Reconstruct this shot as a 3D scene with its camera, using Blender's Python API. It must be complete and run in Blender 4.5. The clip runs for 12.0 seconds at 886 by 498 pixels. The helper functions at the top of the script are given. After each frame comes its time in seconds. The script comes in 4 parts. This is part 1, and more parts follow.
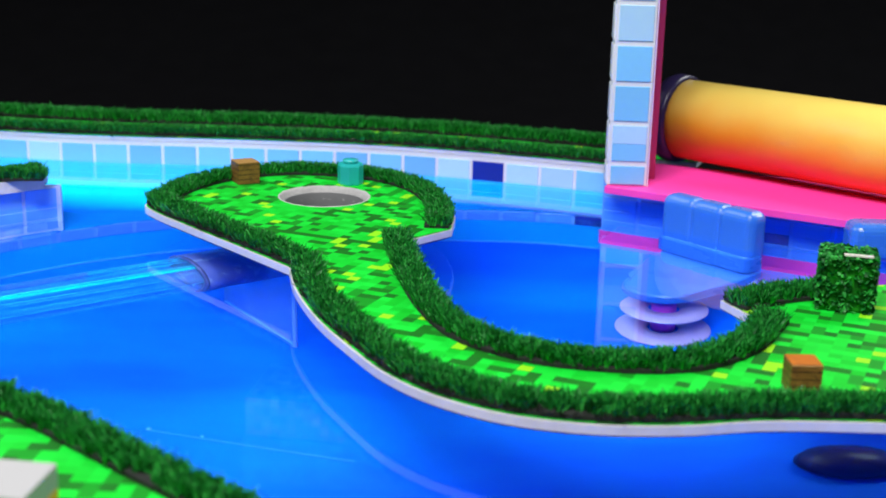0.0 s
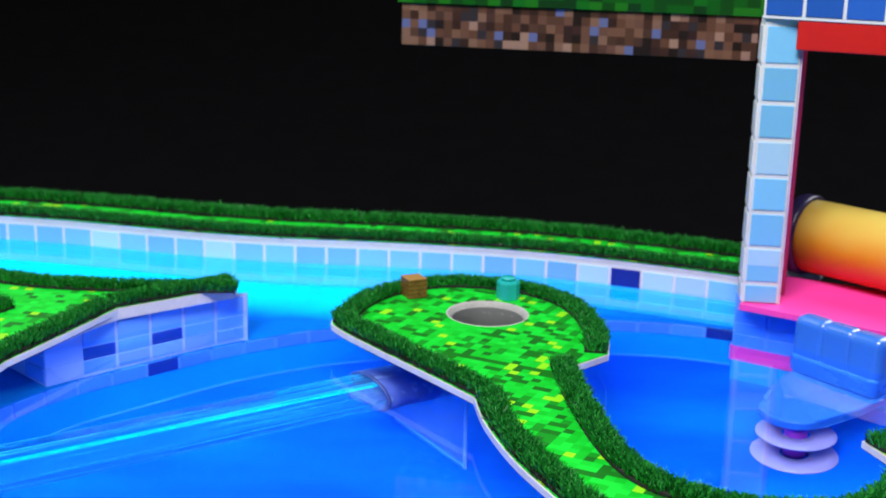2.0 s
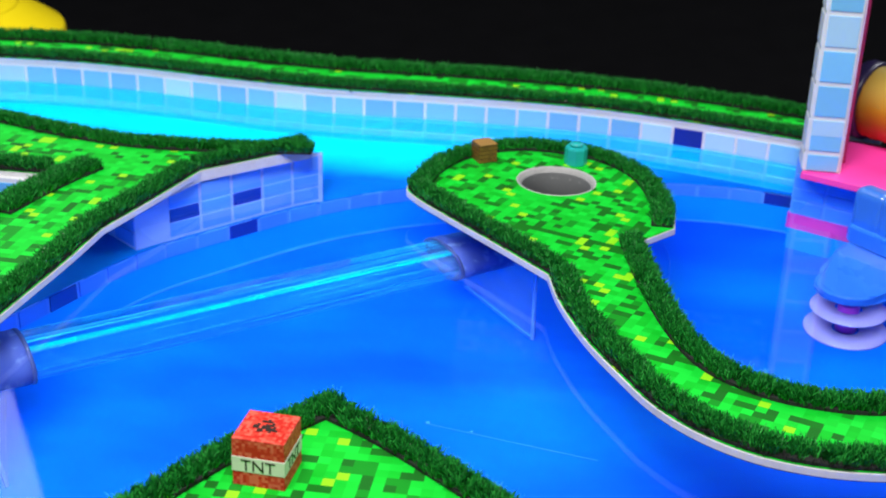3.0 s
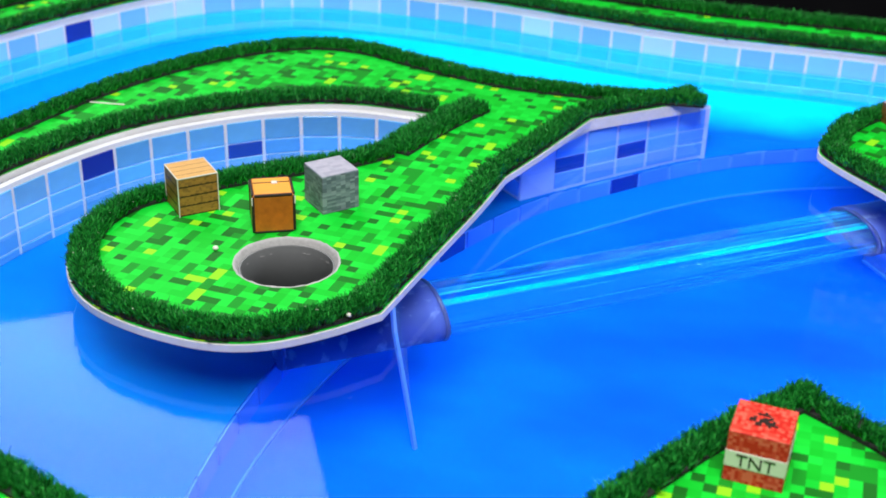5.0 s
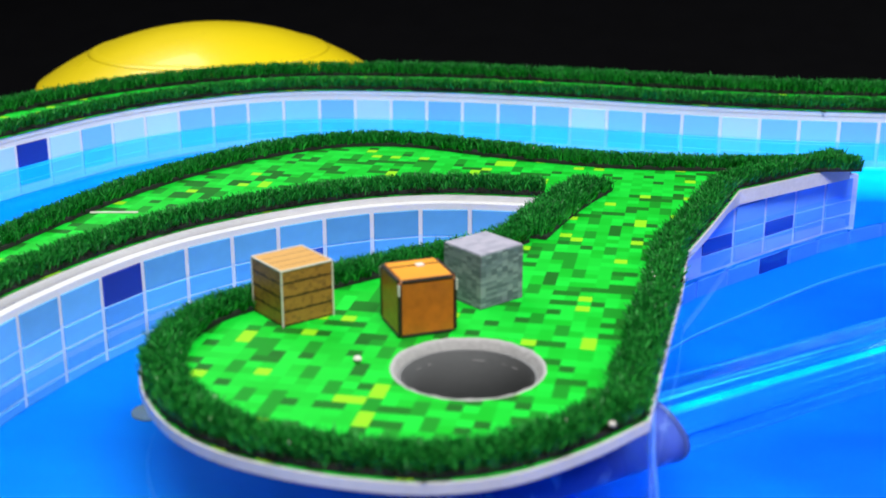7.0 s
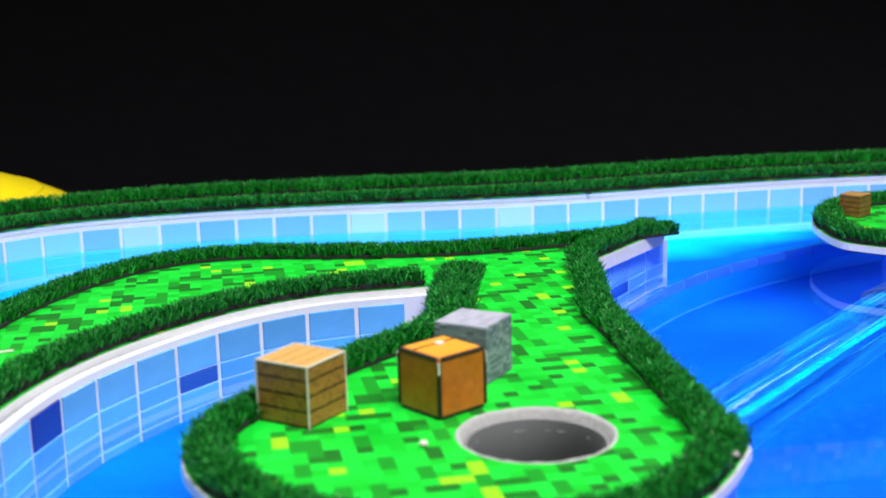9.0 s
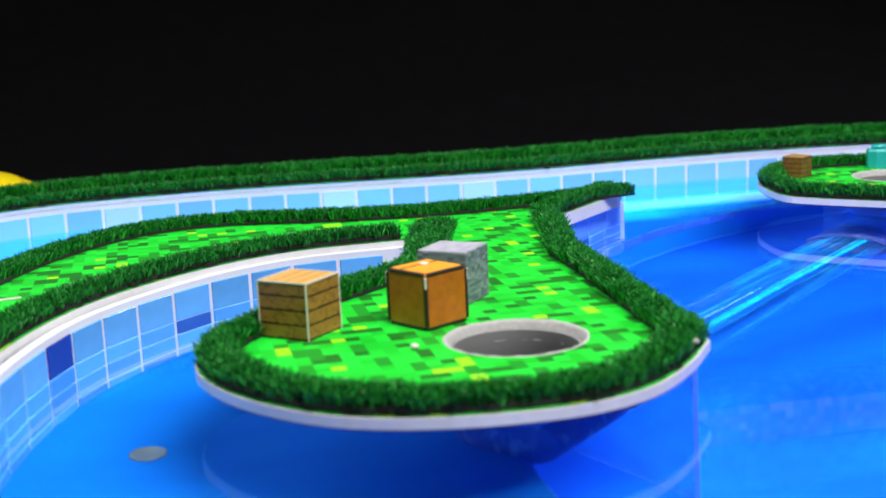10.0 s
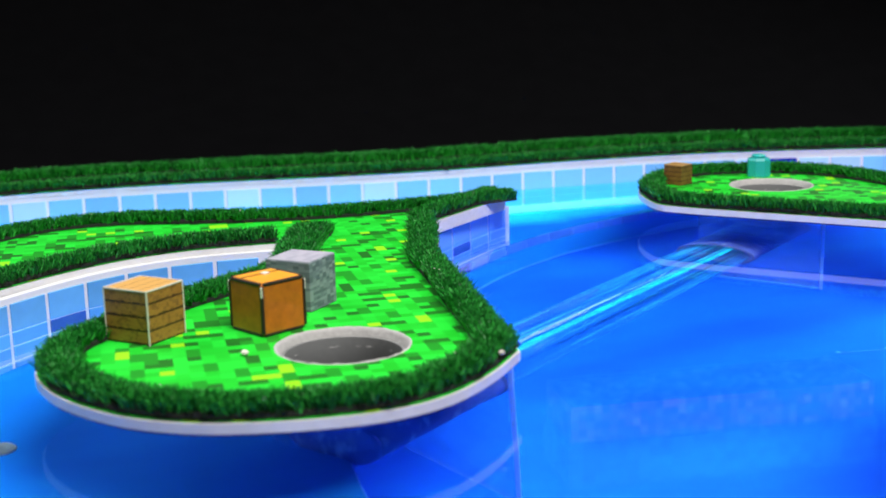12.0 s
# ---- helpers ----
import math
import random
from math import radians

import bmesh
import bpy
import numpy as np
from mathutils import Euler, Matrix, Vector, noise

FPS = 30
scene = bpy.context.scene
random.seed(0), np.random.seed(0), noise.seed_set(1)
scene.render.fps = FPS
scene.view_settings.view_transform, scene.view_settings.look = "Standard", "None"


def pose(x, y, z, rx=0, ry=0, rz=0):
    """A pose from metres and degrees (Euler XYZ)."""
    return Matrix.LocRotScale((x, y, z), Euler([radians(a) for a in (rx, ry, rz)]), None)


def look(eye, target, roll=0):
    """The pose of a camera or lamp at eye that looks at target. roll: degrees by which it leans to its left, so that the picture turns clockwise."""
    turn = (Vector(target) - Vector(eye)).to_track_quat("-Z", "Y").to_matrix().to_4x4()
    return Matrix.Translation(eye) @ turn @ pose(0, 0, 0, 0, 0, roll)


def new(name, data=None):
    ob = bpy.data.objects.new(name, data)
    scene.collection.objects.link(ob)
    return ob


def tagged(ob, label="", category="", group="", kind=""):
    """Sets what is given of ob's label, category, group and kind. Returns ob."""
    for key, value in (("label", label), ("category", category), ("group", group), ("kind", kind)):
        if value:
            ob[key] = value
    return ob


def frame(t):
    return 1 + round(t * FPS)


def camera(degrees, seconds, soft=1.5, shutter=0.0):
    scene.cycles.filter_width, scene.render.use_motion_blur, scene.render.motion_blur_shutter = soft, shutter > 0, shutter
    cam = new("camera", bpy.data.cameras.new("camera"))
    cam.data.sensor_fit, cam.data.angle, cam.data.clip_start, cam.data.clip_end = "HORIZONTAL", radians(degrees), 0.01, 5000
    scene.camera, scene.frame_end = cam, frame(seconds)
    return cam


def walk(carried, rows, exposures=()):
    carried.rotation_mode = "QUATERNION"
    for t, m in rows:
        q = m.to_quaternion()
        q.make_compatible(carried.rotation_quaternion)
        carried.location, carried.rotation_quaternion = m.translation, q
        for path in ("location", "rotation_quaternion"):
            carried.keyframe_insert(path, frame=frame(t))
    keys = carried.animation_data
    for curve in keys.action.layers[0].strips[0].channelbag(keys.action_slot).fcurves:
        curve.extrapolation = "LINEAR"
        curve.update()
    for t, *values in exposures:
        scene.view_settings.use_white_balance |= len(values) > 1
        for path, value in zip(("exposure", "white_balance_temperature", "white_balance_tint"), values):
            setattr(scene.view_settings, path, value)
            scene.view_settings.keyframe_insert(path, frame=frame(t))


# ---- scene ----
cam = camera(37.18, 12.0, 1.7)
cam.data.dof.use_dof, cam.data.dof.focus_distance, cam.data.dof.aperture_fstop = True, 0.92, 10.0
# seconds, eye x y z, yaw, pitch, roll
ROWS = [
    (0.0, -0.0024, 0.0018, 0.2454, 1.35, -15.60, -1.35),
    (0.5, -0.0393, 0.0154, 0.2603, 2.45, -15.55, -1.33),
    (1.0, -0.0553, -0.0193, 0.2824, 3.21, -15.51, -1.28),
    (1.5, -0.0677, -0.0744, 0.3156, 3.89, -15.41, -1.21),
    (2.0, -0.0752, -0.0892, 0.3639, 4.57, -15.29, -1.36),
    (2.5, -0.0809, -0.1044, 0.4124, 5.24, -17.90, -1.47),
    (3.0, -0.1111, -0.1088, 0.4449, 6.21, -24.59, -1.73),
    (3.5, -0.1596, -0.1021, 0.4757, 7.87, -27.24, -1.95),
    (3.7, -0.1814, -0.1025, 0.4788, 8.85, -27.42, -1.59),
    (5.3, -0.3164, -0.0537, 0.4037, 16.14, -27.69, -1.58),
    (5.5, -0.3374, -0.0395, 0.3851, 16.12, -27.62, -1.69),
    (6.0, -0.4016, 0.0179, 0.3447, 15.52, -26.47, -1.61),
    (6.5, -0.4730, 0.0682, 0.2985, 12.30, -22.05, -1.19),
    (6.7, -0.4987, 0.0837, 0.2759, 10.42, -20.45, -0.66),
    (8.5, -0.7255, 0.1351, 0.2034, -11.43, -12.81, 1.62),
    (9.0, -0.7741, 0.1289, 0.2092, -14.59, -12.18, 1.48),
    (9.5, -0.7946, 0.1094, 0.1901, -16.31, -11.34, 1.71),
    (10.0, -0.8101, 0.0648, 0.1700, -16.99, -10.93, 2.58),
    (10.5, -0.8257, 0.0370, 0.1684, -17.46, -11.68, 1.74),
    (11.0, -0.8282, 0.0279, 0.1692, -17.71, -11.84, 1.41),
    (11.5, -0.8079, 0.0185, 0.1750, -17.82, -12.02, 1.39),
    (12.0, -0.7460, 0.0042, 0.1920, -17.70, -11.76, 1.53),
]
walk(cam, [(t, pose(x, y, z, 90 + pitch, roll, yaw)) for t, x, y, z, yaw, pitch, roll in ROWS],
     exposures=[(0.0, -0.05, 6500, 10), (2.5, -0.12, 6500, 10), (3.5, -0.18, 6500, 10), (6.5, -0.17, 6500, 10), (8.5, 0.05, 6500, 10),
                (9.5, 0.07, 6550, 10), (10.5, 0.06, 6750, 10), (11.5, 0.0, 6800, 10), (12.0, -0.02, 6750, 10)])

# ---- light ----
world = bpy.data.worlds.new("world")
scene.world = world
world.use_nodes = True
world.node_tree.nodes["Background"].inputs[0].default_value = (0.75, 0.85, 1.0, 1)
world.node_tree.nodes["Background"].inputs[1].default_value = 0.012
scene.view_settings.exposure = 0.0


def softbox(name, eye, target, wide, high, watts, colour):
    data = bpy.data.lights.new(name, "AREA")
    data.shape, data.size, data.size_y, data.energy, data.color = "RECTANGLE", wide, high, watts, colour
    ob = new(name, data)
    ob.matrix_world = look(eye, target)
    return ob


softbox("softbox_back_left", (-1.57, 1.60, 1.34), (-1.17, 1.05, 0.34), 1.29, 1.20, 18.5, (0.90, 0.95, 1.0))
# unseen lamp added opposite the left softbox to brighten the right side
softbox("assumed_back_right_fill", (1.5, 2.0, 1.5), (0.05, 0.95, 0), 0.9, 0.9, 32, (0.95, 0.98, 1.0))
softbox("softbox_overhead", (-0.3, -0.12, 1.78), (-0.25, 0.95, 0), 0.95, 0.75, 66, (1.0, 0.975, 0.98))


# ---- materials ----
def shader(name, rough=0.5, metal=0.0):
    m = bpy.data.materials.new(name)
    m.use_nodes = True
    t = m.node_tree
    b = t.nodes["Principled BSDF"]
    b.inputs["Roughness"].default_value, b.inputs["Metallic"].default_value = rough, metal
    return m, t, b


def maths(t, op, a, b=None):
    n = t.nodes.new("ShaderNodeMath")
    n.operation = op
    for i, v in enumerate((a, b)):
        if v is None:
            continue
        if isinstance(v, (int, float)):
            n.inputs[i].default_value = v
        else:
            t.links.new(v, n.inputs[i])
    return n.outputs[0]


def mixed(t, fac, a, b):
    n = t.nodes.new("ShaderNodeMix")
    n.data_type = "RGBA"
    for i, v in ((0, fac), (6, a), (7, b)):
        if isinstance(v, (int, float)):
            n.inputs[i].default_value = v
        elif isinstance(v, tuple):
            n.inputs[i].default_value = (*v, 1)
        else:
            t.links.new(v, n.inputs[i])
    return n.outputs[2]


def coords(t, scale=1.0, turn=0.0, source="Object"):
    c = t.nodes.new("ShaderNodeTexCoord")
    m = t.nodes.new("ShaderNodeMapping")
    m.inputs["Rotation"].default_value = (0, 0, radians(turn))
    m.inputs["Scale"].default_value = (scale, scale, scale)
    t.links.new(c.outputs[source], m.inputs[0])
    return m.outputs[0]


def noise_of(t, vec, scale, detail=3):
    n = t.nodes.new("ShaderNodeTexNoise")
    n.inputs["Scale"].default_value, n.inputs["Detail"].default_value = scale, detail
    t.links.new(vec, n.inputs["Vector"])
    return n.outputs["Fac"]


def bumped(t, b, height, strength=0.2, distance=0.0005):
    n = t.nodes.new("ShaderNodeBump")
    n.inputs["Strength"].default_value, n.inputs["Distance"].default_value = strength, distance
    t.links.new(height, n.inputs["Height"])
    t.links.new(n.outputs[0], b.inputs["Normal"])


def plain(name, colour, rough=0.45, vary=0.12, grain=400, bump=0.15, island=0.0, metal=0.0, coat=0.0):
    m, t, b = shader(name, rough, metal)
    v = coords(t)
    big, small = noise_of(t, v, 18, 4), noise_of(t, v, grain, 3)
    f = maths(t, "ADD", maths(t, "MULTIPLY", big, 0.6), maths(t, "MULTIPLY", small, 0.4))
    dark = tuple(c * (1 - vary) for c in colour)
    lite = tuple(min(1, c * (1 + vary)) for c in colour)
    col = mixed(t, f, dark, lite)
    if island:
        info = t.nodes.new("ShaderNodeObjectInfo")
        k = maths(t, "ADD", 1 - island, maths(t, "MULTIPLY", info.outputs["Random"], 2 * island))
        n = t.nodes.new("ShaderNodeVectorMath")
        n.operation = "SCALE"
        t.links.new(col, n.inputs[0])
        t.links.new(k, n.inputs["Scale"])
        col = n.outputs[0]
    t.links.new(col, b.inputs["Base Color"])
    t.links.new(maths(t, "ADD", rough - 0.06, maths(t, "MULTIPLY", big, 0.12)), b.inputs["Roughness"])
    if bump:
        bumped(t, b, small, bump)
    b.inputs["Coat Weight"].default_value = coat
    return m


def cell(t, vec, sx, sy, shift=0.0):
    """A random number for each cell of sx by sy steps."""
    s = t.nodes.new("ShaderNodeSeparateXYZ")
    t.links.new(vec, s.inputs[0])
    c = t.nodes.new("ShaderNodeCombineXYZ")
    t.links.new(maths(t, "FLOOR", maths(t, "MULTIPLY", s.outputs[0], 1 / sx)), c.inputs[0])
    t.links.new(maths(t, "FLOOR", maths(t, "MULTIPLY", s.outputs[1], 1 / sy)), c.inputs[1])
    c.inputs[2].default_value = shift
    n = t.nodes.new("ShaderNodeTexWhiteNoise")
    n.noise_dimensions = "3D"
    t.links.new(c.outputs[0], n.inputs["Vector"])
    return n.outputs["Value"]


def turf_print(name, turn):
    """Glossy paper printed with square pixels in several greens."""
    m, t, b = shader(name, 0.6)
    b.inputs["Specular IOR Level"].default_value = 0.25
    v = coords(t, 1 / 0.0073, turn)
    base = mixed(t, cell(t, v, 1, 1), (0.0, 0.42, 0.012), (0.004, 0.64, 0.035))
    col = mixed(t, maths(t, "GREATER_THAN", cell(t, v, 1, 2, 3.3), 0.86), base, (0.003, 0.25, 0.010))
    col = mixed(t, maths(t, "GREATER_THAN", cell(t, v, 2, 1, 7.7), 0.88), col, (0.004, 0.15, 0.006))
    col = mixed(t, maths(t, "GREATER_THAN", cell(t, v, 1, 1, 5.1), 0.90), col, (0.005, 0.13, 0.007))
    col = mixed(t, maths(t, "GREATER_THAN", cell(t, v, 1, 2, 9.4), 0.982), col, (0.24, 0.70, 0.010))
    col = mixed(t, maths(t, "GREATER_THAN", cell(t, v, 1, 1, 1.9), 0.964), col, (0.26, 0.68, 0.010))
    t.links.new(col, b.inputs["Base Color"])
    bumped(t, b, noise_of(t, coords(t), 60, 2), 0.08, 0.002)
    return m


def blade_green(name):
    m, t, b = shader(name, 0.42)
    g = t.nodes.new("ShaderNodeNewGeometry")
    n = t.nodes.new("ShaderNodeValToRGB")
    r = n.color_ramp
    r.elements[0].position, r.elements[0].color = 0.0, (0.003, 0.066, 0.010, 1)
    r.elements[1].position, r.elements[1].color = 1.0, (0.040, 0.42, 0.056, 1)
    e = r.elements.new(0.6)
    e.color = (0.008, 0.200, 0.023, 1)
    t.links.new(g.outputs["Random Per Island"], n.inputs[0])
    t.links.new(n.outputs[0], b.inputs["Base Color"])
    b.inputs["Specular IOR Level"].default_value = 0.22
    return m


def wood_print(name, board=0.0075, dull=1.0):
    """A printed paper cube: plank boards with dark seams and grain, the top painted lighter as if lit."""
    m, t, b = shader(name, 0.5)
    v = coords(t)
    s = t.nodes.new("ShaderNodeSeparateXYZ")
    t.links.new(v, s.inputs[0])
    rows = maths(t, "MULTIPLY", maths(t, "ADD", s.outputs[2], 0.00001), 1 / board)
    ragged = maths(t, "MULTIPLY", noise_of(t, v, 330, 3), 0.34)
    seam_streak = maths(t, "LESS_THAN", maths(t, "FRACT", rows), ragged)
    w = t.nodes.new("ShaderNodeMapping")
    w.inputs["Scale"].default_value = (220, 220, 1500)
    t.links.new(v, w.inputs[0])
    streak = noise_of(t, w.outputs[0], 1.0, 4)
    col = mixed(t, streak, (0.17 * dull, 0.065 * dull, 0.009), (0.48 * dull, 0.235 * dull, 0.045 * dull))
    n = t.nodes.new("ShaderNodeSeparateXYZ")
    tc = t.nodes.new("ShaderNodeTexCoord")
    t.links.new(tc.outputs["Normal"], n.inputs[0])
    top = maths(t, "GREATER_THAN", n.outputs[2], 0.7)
    lines = maths(t, "LESS_THAN", maths(t, "FRACT", maths(t, "MULTIPLY", s.outputs[0], 1 / board)), 0.09)
    g = t.nodes.new("ShaderNodeCombineXYZ")
    t.links.new(maths(t, "FLOOR", maths(t, "MULTIPLY", maths(t, "ADD", s.outputs[0], s.outputs[1]), 1 / 0.0026)), g.inputs[0])
    t.links.new(maths(t, "FLOOR", maths(t, "MULTIPLY", s.outputs[2], 1 / 0.0019)), g.inputs[2])
    speck = t.nodes.new("ShaderNodeTexWhiteNoise")
    t.links.new(g.outputs[0], speck.inputs["Vector"])
    col = mixed(t, maths(t, "GREATER_THAN", speck.outputs["Value"], 0.88), col, (0.24, 0.11, 0.025))
    blot = maths(t, "MULTIPLY", maths(t, "GREATER_THAN", noise_of(t, v, 260, 4), 0.585), 0.6)
    col = mixed(t, blot, col, (0.16 * dull, 0.068 * dull, 0.014))
    side = mixed(t, seam_streak, col, (0.045, 0.018, 0.005))
    w2 = t.nodes.new("ShaderNodeMapping")
    w2.inputs["Scale"].default_value = (1400, 160, 1)
    t.links.new(v, w2.inputs[0])
    # top boards in lighter browns than the sides, with light from above painted in
    lit_top_col = mixed(t, noise_of(t, w2.outputs[0], 1.0, 4), (0.44 * dull, 0.22 * dull, 0.05 * dull), (0.76 * dull, 0.46 * dull, 0.14 * dull))
    lid = mixed(t, lines, lit_top_col, (0.22, 0.09, 0.02))
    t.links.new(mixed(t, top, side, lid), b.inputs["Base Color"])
    return m


def pixel_print(name, colours, step, rough=0.5, stretch=1.0):
    """Printed pixels in a few colours on all sides of a cube."""
    m, t, b = shader(name, rough)
    b.inputs["Specular IOR Level"].default_value = 0.2
    tc = t.nodes.new("ShaderNodeTexCoord")
    s = t.nodes.new("ShaderNodeSeparateXYZ")
    t.links.new(tc.outputs["Object"], s.inputs[0])
    c = t.nodes.new("ShaderNodeCombineXYZ")
    for i, k in enumerate((stretch, stretch, 1.0)):
        t.links.new(maths(t, "FLOOR", maths(t, "ADD", maths(t, "MULTIPLY", s.outputs[i], 1 / (step * k)), 0.003)), c.inputs[i])
    n = t.nodes.new("ShaderNodeTexWhiteNoise")
    t.links.new(c.outputs[0], n.inputs["Vector"])
    ramp = t.nodes.new("ShaderNodeValToRGB")
    ramp.color_ramp.interpolation = "CONSTANT"
    e = ramp.color_ramp.elements
    while len(e) < len(colours):
        e.new(0.5)
    for i, col in enumerate(colours):
        e[i].position, e[i].color = i / len(colours), (*col, 1)
    t.links.new(n.outputs["Value"], ramp.inputs[0])
    t.links.new(ramp.outputs[0], b.inputs["Base Color"])
    return m


def clear(name, colour, ior, rough=0.0):
    m, t, b = shader(name, rough)
    t.nodes.remove(b)
    g = t.nodes.new("ShaderNodeBsdfGlass")
    g.inputs["Color"].default_value, g.inputs["IOR"].default_value, g.inputs["Roughness"].default_value = (*colour, 1), ior, rough
    t.links.new(g.outputs[0], t.nodes["Material Output"].inputs[0])
    return m, t, g


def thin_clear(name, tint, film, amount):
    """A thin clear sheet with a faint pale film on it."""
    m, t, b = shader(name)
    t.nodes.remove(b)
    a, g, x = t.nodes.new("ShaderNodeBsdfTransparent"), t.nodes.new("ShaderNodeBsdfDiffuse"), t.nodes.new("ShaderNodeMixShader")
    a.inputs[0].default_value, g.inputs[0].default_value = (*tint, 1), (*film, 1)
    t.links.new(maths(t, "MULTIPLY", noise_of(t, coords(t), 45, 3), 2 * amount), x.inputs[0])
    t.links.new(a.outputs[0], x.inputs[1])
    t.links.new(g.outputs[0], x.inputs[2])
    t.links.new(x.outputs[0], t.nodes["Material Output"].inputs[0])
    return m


BLACK = plain("black_cloth", (0.0048, 0.0048, 0.0054), 1.0, 0.3, 300, 0.0)
BLACK.node_tree.nodes["Principled BSDF"].inputs["Specular IOR Level"].default_value = 0.0
WHITE = plain("white_foam_board", (0.66, 0.66, 0.66), 0.4, 0.28, 160, 0.25, coat=0.25)
# dark colour for an added sheet that deepens the shade below the decks
UNDER_SHADE = plain("deep_blue_underside", (0.004, 0.022, 0.20), 0.5, 0.2, 150, 0.05)
STEP_TILE = plain("deep_blue_step_tile", (0.066, 0.285, 0.90), 0.3, 0.06, 200, 0.03, island=0.1)
STEP_JOINT = plain("blue_step_joint", (0.132, 0.365, 0.90), 0.5, 0.06, 300, 0.05)
# brighter than the floor vinyl, to paint in light the upright wall lacks
STEP_WALL = plain("brightened_wall_liner", (0.000, 0.36, 0.97), 0.5, 0.14, 120, 0.05)
# foot tiles and joints carry the cyan glow below the waterline as colour
FOOT_TILE = plain("glow_cyan_foot_tile", (0.004, 0.58, 0.96), 0.3, 0.06, 200, 0.03, island=0.06)
FOOT_JOINT = plain("glow_cyan_foot_joint", (0.030, 0.63, 0.97), 0.5, 0.06, 300, 0.05)
CHANNEL_TILE = plain("mid_blue_channel_tile", (0.12, 0.42, 0.80), 0.22, 0.28, 90, 0.03, island=0.18, coat=0.3)
# darker violet copies of tile and grout, with the deck's shade painted in
SPIT_TILE = plain("shade_violet_tile", (0.125, 0.36, 0.86), 0.25, 0.07, 200, 0.03, island=0.16, coat=0.2)
SPIT_JOINT = plain("shade_violet_joint", (0.42, 0.53, 0.87), 0.5, 0.08, 300, 0.1)
CAPPING = plain("worn_white_capping", (0.66, 0.65, 0.63), 0.6, 0.35, 260, 0.3)
GROUT = plain("white_grout", (0.72, 0.73, 0.74), 0.55, 0.15, 500, 0.25)
TILE = plain("light_blue_tile", (0.21, 0.57, 0.87), 0.22, 0.06, 200, 0.03, island=0.16, coat=0.3)
PALE = plain("pale_blue_tile", (0.44, 0.72, 0.92), 0.22, 0.05, 200, 0.03, island=0.08, coat=0.3)
BEAM_TILE = plain("mid_blue_tile", (0.025, 0.115, 0.48), 0.2, 0.1, 200, 0.03, island=0.2, coat=0.4)
NAVY = plain("dark_blue_tile", (0.012, 0.03, 0.30), 0.2, 0.1, 200, 0.03, coat=0.3)
def pool_vinyl(name, deep, light, fleck):
    """Pool liner with long soft noise clouds in two blues."""
    m, t, b = shader(name, 0.6)
    b.inputs["Specular IOR Level"].default_value = 0.1
    n = t.nodes.new("ShaderNodeMapping")
    n.inputs["Scale"].default_value, n.inputs["Rotation"].default_value = (0.55, 1.5, 1), (0, 0, radians(-28))
    t.links.new(coords(t), n.inputs[0])
    cloud = maths(t, "MULTIPLY", maths(t, "SUBTRACT", noise_of(t, n.outputs[0], 6.5, 4), 0.34), 3.0)
    cloud = maths(t, "MINIMUM", maths(t, "MAXIMUM", cloud, 0.0), 1.0)
    tone = mixed(t, cloud, deep, light)
    t.links.new(mixed(t, maths(t, "MULTIPLY", noise_of(t, coords(t), 140, 3), 0.25), tone, fleck), b.inputs["Base Color"])
    return m


BLUE = pool_vinyl("blue_pool_vinyl", (0.0, 0.074, 0.75), (0.0, 0.182, 0.80), (0.0, 0.120, 0.68))
LEDGE_BLUE = pool_vinyl("azure_ledge_vinyl", (0.0, 0.132, 0.53), (0.0, 0.207, 0.63), (0.0, 0.150, 0.52))
BLADE = blade_green("plastic_grass_blade")
BACKING = plain("black_turf_backing", (0.010, 0.013, 0.010), 0.9, 0.4, 900, 0.5)
TURF_L = turf_print("printed_turf_sheet", 4)
TURF_R = turf_print("printed_turf_path", 22)
TURF_F = turf_print("printed_turf_bank", 2)
PIPE = plain("grey_pvc_pipe", (0.22, 0.23, 0.23), 0.5, 0.12, 300, 0.1)
COLLAR = plain("rough_white_collar", (0.40, 0.40, 0.39), 0.8, 0.55, 420, 0.7)
SLEEVE, st, sb = shader("grey_plastic_sleeve", 0.55)
sm = st.nodes.new("ShaderNodeMapping")
sm.inputs["Scale"].default_value = (1.0, 1.0, 0.35)
st.links.new(coords(st), sm.inputs[0])
scuff = maths(st, "MINIMUM", maths(st, "MAXIMUM", maths(st, "MULTIPLY", maths(st, "SUBTRACT", noise_of(st, sm.outputs[0], 95, 5), 0.57), 6.0), 0.0), 0.8)
tone = mixed(st, noise_of(st, coords(st), 40, 3), (0.070, 0.105, 0.37), (0.12, 0.16, 0.49))
st.links.new(mixed(st, scuff, tone, (0.33, 0.43, 0.66)), sb.inputs["Base Color"])
sb.inputs["Specular IOR Level"].default_value = 0.25
LIP = plain("dark_grey_plastic_lip", (0.085, 0.10, 0.26), 0.35, 0.2, 200, 0.1)
PINK = plain("pink_board", (0.98, 0.06, 0.42), 0.45, 0.06, 300, 0.08)
RED = plain("red_board", (0.60, 0.010, 0.010), 0.4, 0.1, 300, 0.08)
VINYL = plain("blue_vinyl_cushion", (0.03, 0.17, 0.64), 0.28, 0.08, 150, 0.1, coat=0.4)
PURPLE = plain("purple_post", (0.55, 0.05, 0.62), 0.4, 0.1, 200)
# pink board darkened by colour, painting in the pillar's shade
SHADE_PINK = plain("shaded_pink_backing", (0.40, 0.02, 0.12), 0.5, 0.1, 300)
LILAC_SIDE = plain("pale_lilac_board", (0.72, 0.55, 0.74), 0.45, 0.08, 300)
